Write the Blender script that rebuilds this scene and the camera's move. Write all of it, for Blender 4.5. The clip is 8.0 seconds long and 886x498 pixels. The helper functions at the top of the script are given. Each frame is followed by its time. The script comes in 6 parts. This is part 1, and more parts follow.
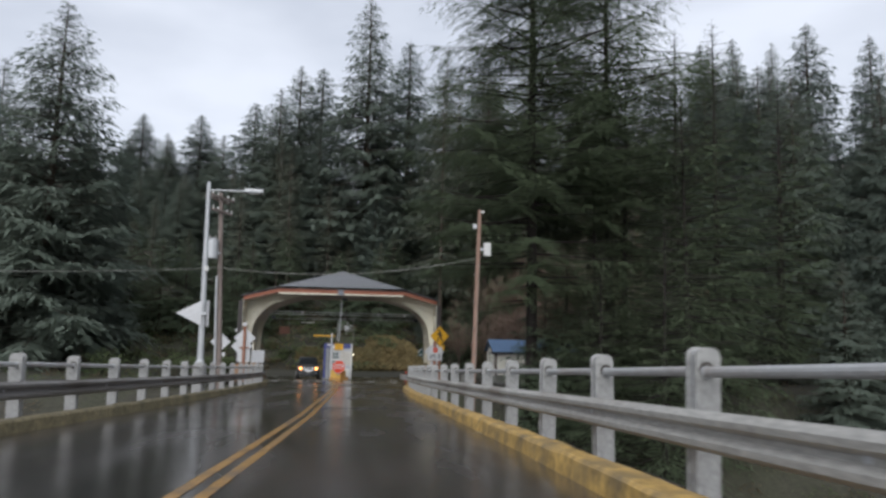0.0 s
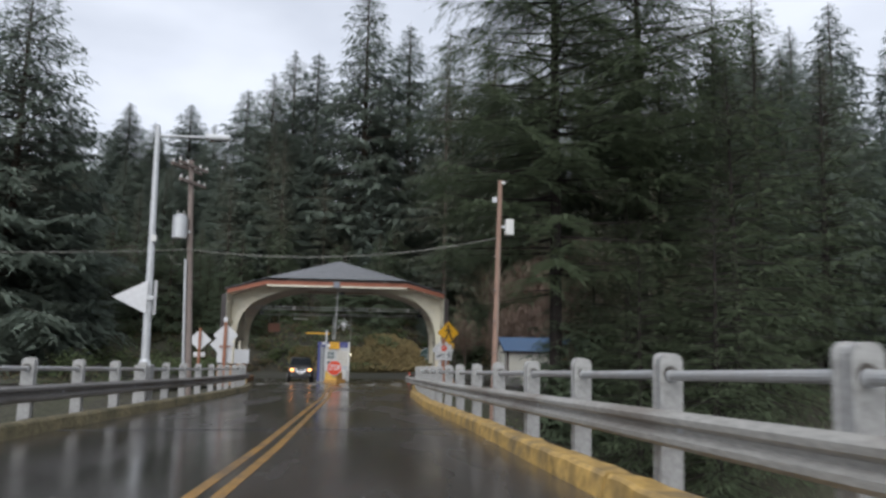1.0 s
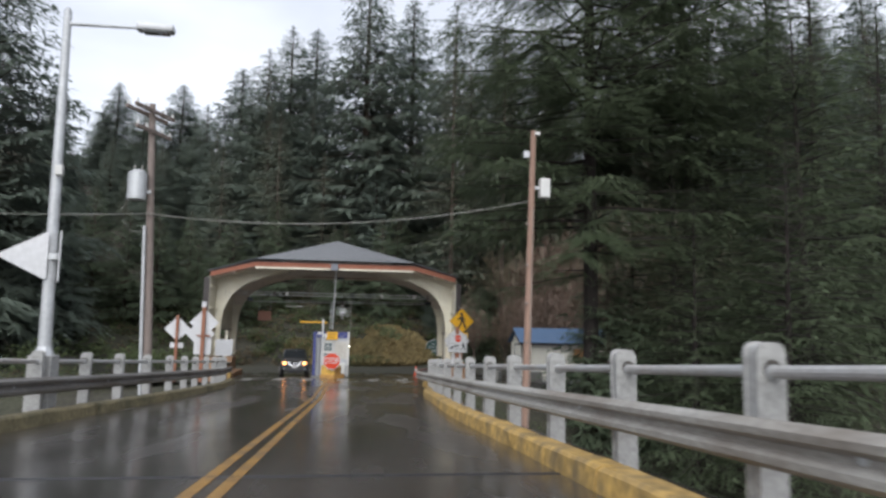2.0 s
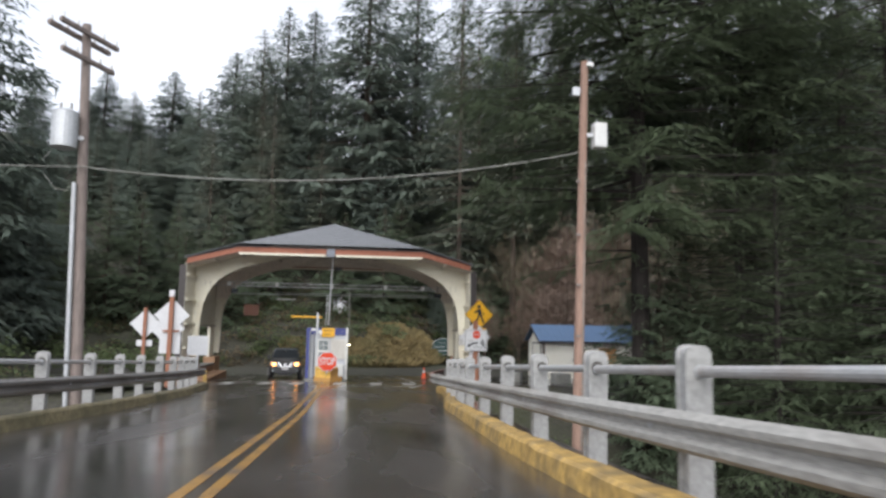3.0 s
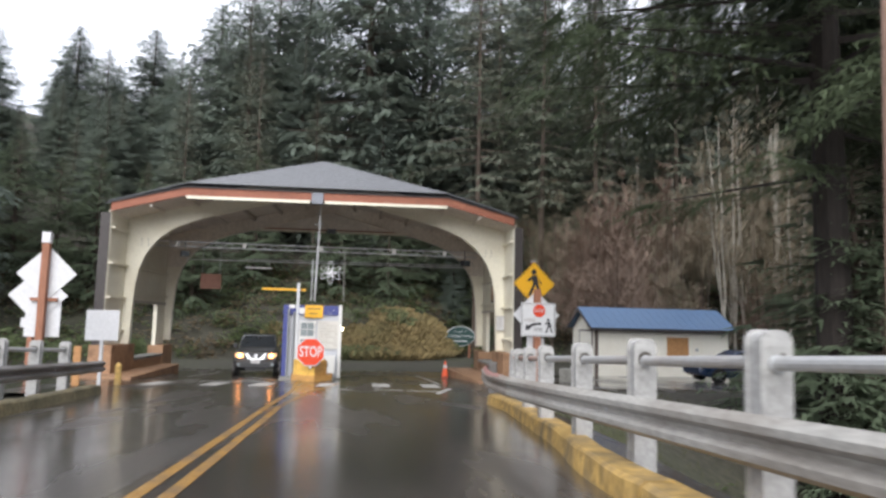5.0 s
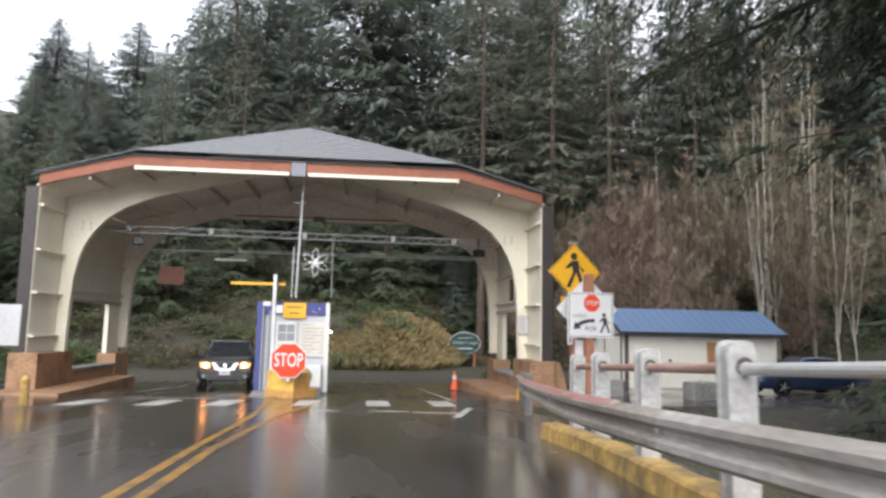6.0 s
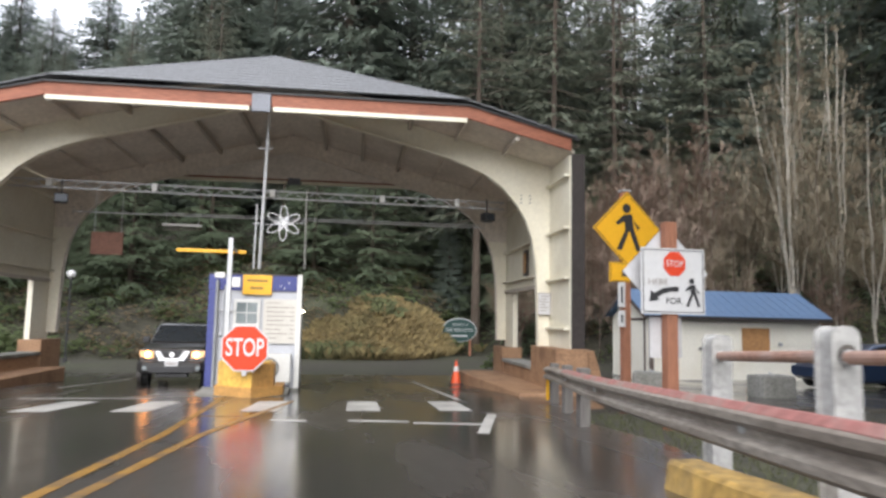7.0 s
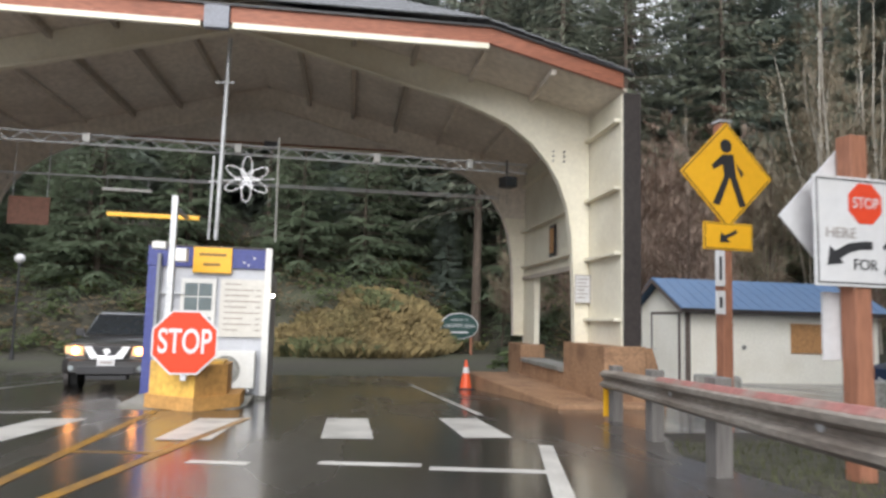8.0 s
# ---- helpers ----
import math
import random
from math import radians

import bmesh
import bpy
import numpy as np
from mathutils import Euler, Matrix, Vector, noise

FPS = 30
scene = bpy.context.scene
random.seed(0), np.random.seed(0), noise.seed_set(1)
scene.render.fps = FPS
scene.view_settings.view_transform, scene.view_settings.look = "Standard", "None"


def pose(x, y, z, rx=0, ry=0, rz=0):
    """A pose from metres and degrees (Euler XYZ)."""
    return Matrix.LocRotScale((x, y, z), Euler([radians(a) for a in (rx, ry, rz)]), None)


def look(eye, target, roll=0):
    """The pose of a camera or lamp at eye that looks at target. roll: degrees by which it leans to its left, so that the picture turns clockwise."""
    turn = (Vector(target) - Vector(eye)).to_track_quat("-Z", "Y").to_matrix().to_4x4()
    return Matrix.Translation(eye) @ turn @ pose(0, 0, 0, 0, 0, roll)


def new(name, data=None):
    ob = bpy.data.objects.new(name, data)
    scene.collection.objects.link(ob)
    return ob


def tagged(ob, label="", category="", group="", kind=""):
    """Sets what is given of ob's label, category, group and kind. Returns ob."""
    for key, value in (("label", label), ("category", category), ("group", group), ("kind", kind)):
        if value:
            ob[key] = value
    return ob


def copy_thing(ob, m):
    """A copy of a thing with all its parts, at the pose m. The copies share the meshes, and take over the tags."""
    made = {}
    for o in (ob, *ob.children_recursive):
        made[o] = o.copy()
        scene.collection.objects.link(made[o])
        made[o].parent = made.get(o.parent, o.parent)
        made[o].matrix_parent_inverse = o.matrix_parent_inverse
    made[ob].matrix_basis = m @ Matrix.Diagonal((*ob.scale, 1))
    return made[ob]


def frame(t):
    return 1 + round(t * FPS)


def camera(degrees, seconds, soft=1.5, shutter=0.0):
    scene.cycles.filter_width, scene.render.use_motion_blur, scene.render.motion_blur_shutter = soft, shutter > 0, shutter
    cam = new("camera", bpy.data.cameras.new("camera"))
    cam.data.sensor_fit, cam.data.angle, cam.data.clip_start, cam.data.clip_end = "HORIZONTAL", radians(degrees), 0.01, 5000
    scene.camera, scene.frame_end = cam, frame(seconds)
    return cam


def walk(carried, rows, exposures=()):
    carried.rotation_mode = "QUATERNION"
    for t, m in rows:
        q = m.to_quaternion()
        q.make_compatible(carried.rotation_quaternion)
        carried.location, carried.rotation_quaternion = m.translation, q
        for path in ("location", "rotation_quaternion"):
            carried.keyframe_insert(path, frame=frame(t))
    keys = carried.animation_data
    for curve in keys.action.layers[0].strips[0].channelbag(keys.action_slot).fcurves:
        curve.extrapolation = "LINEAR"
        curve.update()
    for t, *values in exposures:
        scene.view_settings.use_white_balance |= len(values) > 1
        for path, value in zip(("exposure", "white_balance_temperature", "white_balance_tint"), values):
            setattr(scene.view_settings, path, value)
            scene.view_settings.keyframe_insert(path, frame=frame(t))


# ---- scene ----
cam = camera(65.4, 8.0, soft=2.8, shutter=0.3)
PATH = [
    (0, (-1.898, -3.242, 3.638), (-1.591, -1.280, 3.881), 1.30),
    (0.5, (-1.735, -0.244, 3.468), (-1.430, 1.719, 3.699), 0.97),
    (0.8, (-1.685, 1.420, 3.397), (-1.376, 3.382, 3.636), 0.75),
    (1, (-1.648, 2.530, 3.346), (-1.336, 4.490, 3.591), 1.06),
    (1.5, (-1.530, 5.315, 3.197), (-1.220, 7.278, 3.424), 1.15),
    (3, (-1.106, 13.820, 2.740), (-0.800, 15.783, 2.970), 1.10),
    (3.5, (-0.969, 16.579, 2.586), (-0.667, 18.542, 2.817), 0.98),
    (4, (-0.826, 19.332, 2.438), (-0.529, 21.298, 2.657), 1.07),
    (4.5, (-0.681, 22.030, 2.295), (-0.385, 23.995, 2.519), 1.36),
    (5, (-0.532, 24.658, 2.157), (-0.233, 26.624, 2.367), 1.38),
    (6.3, (-0.128, 31.051, 1.826), (0.191, 33.011, 2.066), 1.09),
    (6.5, (-0.063, 31.966, 1.779), (0.266, 33.925, 2.012), 1.09),
    (7, (0.102, 34.160, 1.668), (0.451, 36.118, 1.874), 1.19),
    (7.5, (0.272, 36.207, 1.565), (0.629, 38.161, 1.796), 1.34),
    (8, (0.448, 38.092, 1.470), (0.817, 40.048, 1.671), 1.50),
]
EXPOSURES = [(0, 0.3, 6150, 9), (1.2, 0.43, 6170, 9), (3, 0.92, 6250, 10), (4.5, 1.18, 6280, 11), (5, 1.22, 6300, 11), (6.5, 1.46, 6380, 11), (8, 1.39, 6370, 10)]
walk(cam, [(t, look(eye, target, roll)) for t, eye, target, roll in PATH], EXPOSURES)

# ---- daylight: wet overcast sky ----
world = bpy.data.worlds.new("overcast_sky")
scene.world = world
world.use_nodes = True
wn, wl = world.node_tree.nodes, world.node_tree.links
wn.clear()
w_out = wn.new("ShaderNodeOutputWorld")
w_bg = wn.new("ShaderNodeBackground")
w_sky = wn.new("ShaderNodeTexSky")
w_sky.sky_type = 'NISHITA'
w_sky.sun_disc = False
w_sky.sun_elevation, w_sky.sun_rotation = radians(38), radians(200)
w_cloud = wn.new("ShaderNodeTexNoise")
w_cloud.inputs["Scale"].default_value = 1.6
w_cloud.inputs["Detail"].default_value = 5
w_map = wn.new("ShaderNodeMapping")
w_map.inputs["Scale"].default_value = (1, 1, 2.6)
w_co = wn.new("ShaderNodeTexCoord")
w_ramp = wn.new("ShaderNodeValToRGB")
w_ramp.color_ramp.elements[0].position, w_ramp.color_ramp.elements[0].color = 0.33, (4.3, 4.5, 5.05, 1)
w_ramp.color_ramp.elements[1].position, w_ramp.color_ramp.elements[1].color = 0.68, (7.7, 7.8, 8.3, 1)
w_mix = wn.new("ShaderNodeMix")
w_mix.data_type = 'RGBA'
w_mix.inputs["Factor"].default_value = 0.9
wl.new(w_co.outputs["Generated"], w_map.inputs["Vector"])
wl.new(w_map.outputs["Vector"], w_cloud.inputs["Vector"])
wl.new(w_cloud.outputs["Fac"], w_ramp.inputs["Fac"])
wl.new(w_sky.outputs["Color"], w_mix.inputs["A"])
wl.new(w_ramp.outputs["Color"], w_mix.inputs["B"])
wl.new(w_mix.outputs["Result"], w_bg.inputs["Color"])
w_bg.inputs["Strength"].default_value = 0.1
wl.new(w_bg.outputs["Background"], w_out.inputs["Surface"])

sun = new("sun", bpy.data.lights.new("sun", 'SUN'))
sun.data.energy, sun.data.angle, sun.data.color = 1.85, radians(60), (1.0, 0.97, 0.93)
sun.matrix_world = look((-20, -40, 60), (0, 40, 0))


# ---- materials ----
def mat(name, base, rough=0.7, var=0.25, scale=6.0, bump=0.15, metal=0.0, dirt=None, dirt_amount=0.45, big=0.7,
        coat=0.0, island=0.0, rnd=0.0, emit=None, stretch=(1, 1, 1), rough_var=0.1):
    """A surface with two sizes of variation, a fine relief and stains."""
    m = bpy.data.materials.new(name)
    m.use_nodes = True
    n, l = m.node_tree.nodes, m.node_tree.links
    b = n["Principled BSDF"]
    co = n.new("ShaderNodeTexCoord")
    mp = n.new("ShaderNodeMapping")
    mp.inputs["Scale"].default_value = stretch
    l.new(co.outputs["Object"], mp.inputs["Vector"])
    fine = n.new("ShaderNodeTexNoise")
    fine.inputs["Scale"].default_value, fine.inputs["Detail"].default_value = scale * 4, 6
    wide = n.new("ShaderNodeTexNoise")
    wide.inputs["Scale"].default_value, wide.inputs["Detail"].default_value = big, 4
    for q in (fine, wide):
        l.new(mp.outputs["Vector"], q.inputs["Vector"])
    lo = tuple(c * (1 - var) for c in base)
    hi = tuple(min(1, c * (1 + var)) for c in base)
    r1 = n.new("ShaderNodeValToRGB")
    r1.color_ramp.elements[0].position, r1.color_ramp.elements[0].color = 0.3, (*lo, 1)
    r1.color_ramp.elements[1].position, r1.color_ramp.elements[1].color = 0.7, (*hi, 1)
    l.new(fine.outputs["Fac"], r1.inputs["Fac"])
    col = r1.outputs["Color"]
    if dirt:
        r2 = n.new("ShaderNodeValToRGB")
        r2.color_ramp.elements[0].position, r2.color_ramp.elements[0].color = 0.45, (0, 0, 0, 1)
        r2.color_ramp.elements[1].position, r2.color_ramp.elements[1].color = 0.75, (dirt_amount,) * 3 + (1,)
        l.new(wide.outputs["Fac"], r2.inputs["Fac"])
        mx = n.new("ShaderNodeMix")
        mx.data_type = 'RGBA'
        l.new(r2.outputs["Color"], mx.inputs["Factor"])
        l.new(col, mx.inputs["A"])
        mx.inputs["B"].default_value = (*dirt, 1)
        col = mx.outputs["Result"]
    if island or rnd:
        src = n.new("ShaderNodeNewGeometry").outputs["Random Per Island"] if island else n.new("ShaderNodeObjectInfo").outputs["Random"]
        k = island or rnd
        mr = n.new("ShaderNodeMapRange")
        mr.inputs["To Min"].default_value, mr.inputs["To Max"].default_value = 1 - k, 1 + k
        l.new(src, mr.inputs["Value"])
        hs = n.new("ShaderNodeHueSaturation")
        l.new(mr.outputs["Result"], hs.inputs["Value"])
        l.new(col, hs.inputs["Color"])
        col = hs.outputs["Color"]
    l.new(col, b.inputs["Base Color"])
    rr = n.new("ShaderNodeMapRange")
    rr.inputs["To Min"].default_value, rr.inputs["To Max"].default_value = max(0.02, rough - rough_var), min(1, rough + rough_var)
    l.new(wide.outputs["Fac"], rr.inputs["Value"])
    l.new(rr.outputs["Result"], b.inputs["Roughness"])
    b.inputs["Metallic"].default_value = metal
    b.inputs["Coat Weight"].default_value = coat
    b.inputs["Coat Roughness"].default_value = 0.08
    if bump:
        bp = n.new("ShaderNodeBump")
        bp.inputs["Strength"].default_value, bp.inputs["Distance"].default_value = bump, 0.02
        l.new(fine.outputs["Fac"], bp.inputs["Height"])
        l.new(bp.outputs["Normal"], b.inputs["Normal"])
    if emit:
        b.inputs["Emission Color"].default_value, b.inputs["Emission Strength"].default_value = (*emit[0], 1), emit[1]
    return m


def wet_asphalt():
    """Dark asphalt under rain: damp ground with standing films of water."""
    m = bpy.data.materials.new("wet_asphalt")
    m.use_nodes = True
    n, l = m.node_tree.nodes, m.node_tree.links
    b = n["Principled BSDF"]
    co = n.new("ShaderNodeTexCoord")
    mp = n.new("ShaderNodeMapping")
    mp.inputs["Scale"].default_value = (1.0, 0.22, 1.0)
    l.new(co.outputs["Object"], mp.inputs["Vector"])
    grain = n.new("ShaderNodeTexNoise")
    grain.inputs["Scale"].default_value, grain.inputs["Detail"].default_value = 60, 8
    l.new(co.outputs["Object"], grain.inputs["Vector"])
    film = n.new("ShaderNodeTexNoise")
    film.inputs["Scale"].default_value, film.inputs["Detail"].default_value = 0.8, 5
    l.new(mp.outputs["Vector"], film.inputs["Vector"])
    c1 = n.new("ShaderNodeValToRGB")
    c1.color_ramp.elements[0].position, c1.color_ramp.elements[0].color = 0.35, (0.030, 0.028, 0.027, 1)
    c1.color_ramp.elements[1].position, c1.color_ramp.elements[1].color = 0.7, (0.075, 0.068, 0.062, 1)
    l.new(grain.outputs["Fac"], c1.inputs["Fac"])
    c2 = n.new("ShaderNodeValToRGB")
    c2.color_ramp.elements[0].position, c2.color_ramp.elements[0].color = 0.35, (0.75, 0.75, 0.76, 1)
    c2.color_ramp.elements[1].position, c2.color_ramp.elements[1].color = 0.65, (1.25, 1.2, 1.15, 1)
    l.new(film.outputs["Fac"], c2.inputs["Fac"])
    mx = n.new("ShaderNodeMix")
    mx.data_type, mx.blend_type = 'RGBA', 'MULTIPLY'
    mx.inputs["Factor"].default_value = 1
    l.new(c1.outputs["Color"], mx.inputs["A"])
    l.new(c2.outputs["Color"], mx.inputs["B"])
    l.new(mx.outputs["Result"], b.inputs["Base Color"])
    rr = n.new("ShaderNodeMapRange")
    rr.inputs["From Min"].default_value, rr.inputs["From Max"].default_value = 0.35, 0.65
    rr.inputs["To Min"].default_value, rr.inputs["To Max"].default_value = 0.11, 0.34
    l.new(film.outputs["Fac"], rr.inputs["Value"])
    l.new(rr.outputs["Result"], b.inputs["Roughness"])
    bp = n.new("ShaderNodeBump")
    bp.inputs["Strength"].default_value, bp.inputs["Distance"].default_value = 0.2, 0.006
    l.new(grain.outputs["Fac"], bp.inputs["Height"])
    l.new(bp.outputs["Normal"], b.inputs["Normal"])
    b.inputs["Coat Weight"].default_value, b.inputs["Coat Roughness"].default_value = 0.3, 0.12
    return m


def foliage(name, base, soft=True):
    """Needles and leaves: soft light through them, each clump a little different."""
    m = mat(name, base, 0.85, 0.16, 0.5, 0, island=0.13, big=0.25)
    n, l = m.node_tree.nodes, m.node_tree.links
    b, out = n["Principled BSDF"], n["Material Output"]
    b.inputs["Specular IOR Level"].default_value = 0.12
    tr = n.new("ShaderNodeBsdfTranslucent")
    mx = n.new("ShaderNodeMixShader")
    mx.inputs["Fac"].default_value = 0.5
    thin = n.new("ShaderNodeHueSaturation")
    thin.inputs["Value"].default_value = 2.0
    l.new(b.inputs["Base Color"].links[0].from_socket, thin.inputs["Color"])
    l.new(thin.outputs["Color"], tr.inputs["Color"])
    l.new(b.outputs["BSDF"], mx.inputs[1])
    l.new(tr.outputs["BSDF"], mx.inputs[2])
    l.new(mx.outputs["Shader"], out.inputs["Surface"])
    if not soft:
        return m
    # the needles stand all round each spray, so the spray takes light mostly from the outside of the crown
    co = n.new("ShaderNodeTexCoord")
    flat = n.new("ShaderNodeVectorMath")
    flat.operation = 'MULTIPLY'
    flat.inputs[1].default_value = (1, 1, 0)
    l.new(co.outputs["Object"], flat.inputs[0])
    unit = n.new("ShaderNodeVectorMath")
    unit.operation = 'NORMALIZE'
    l.new(flat.outputs[0], unit.inputs[0])
    world_out = n.new("ShaderNodeVectorTransform")
    world_out.vector_type, world_out.convert_from, world_out.convert_to = 'VECTOR', 'OBJECT', 'WORLD'
    l.new(unit.outputs[0], world_out.inputs[0])
    up = n.new("ShaderNodeVectorMath")
    up.operation = 'ADD'
    up.inputs[1].default_value = (0, 0, 0.7)
    l.new(world_out.outputs[0], up.inputs[0])
    geo = n.new("ShaderNodeNewGeometry")
    both = n.new("ShaderNodeVectorMath")
    both.operation = 'ADD'
    l.new(up.outputs[0], both.inputs[0])
    own = n.new("ShaderNodeVectorMath")
    own.operation = 'SCALE'
    own.inputs["Scale"].default_value = 0.15
    l.new(geo.outputs["Normal"], own.inputs[0])
    l.new(own.outputs[0], both.inputs[1])
    last = n.new("ShaderNodeVectorMath")
    last.operation = 'NORMALIZE'
    l.new(both.outputs[0], last.inputs[0])
    l.new(last.outputs[0], b.inputs["Normal"])
    l.new(last.outputs[0], tr.inputs["Normal"])
    return m


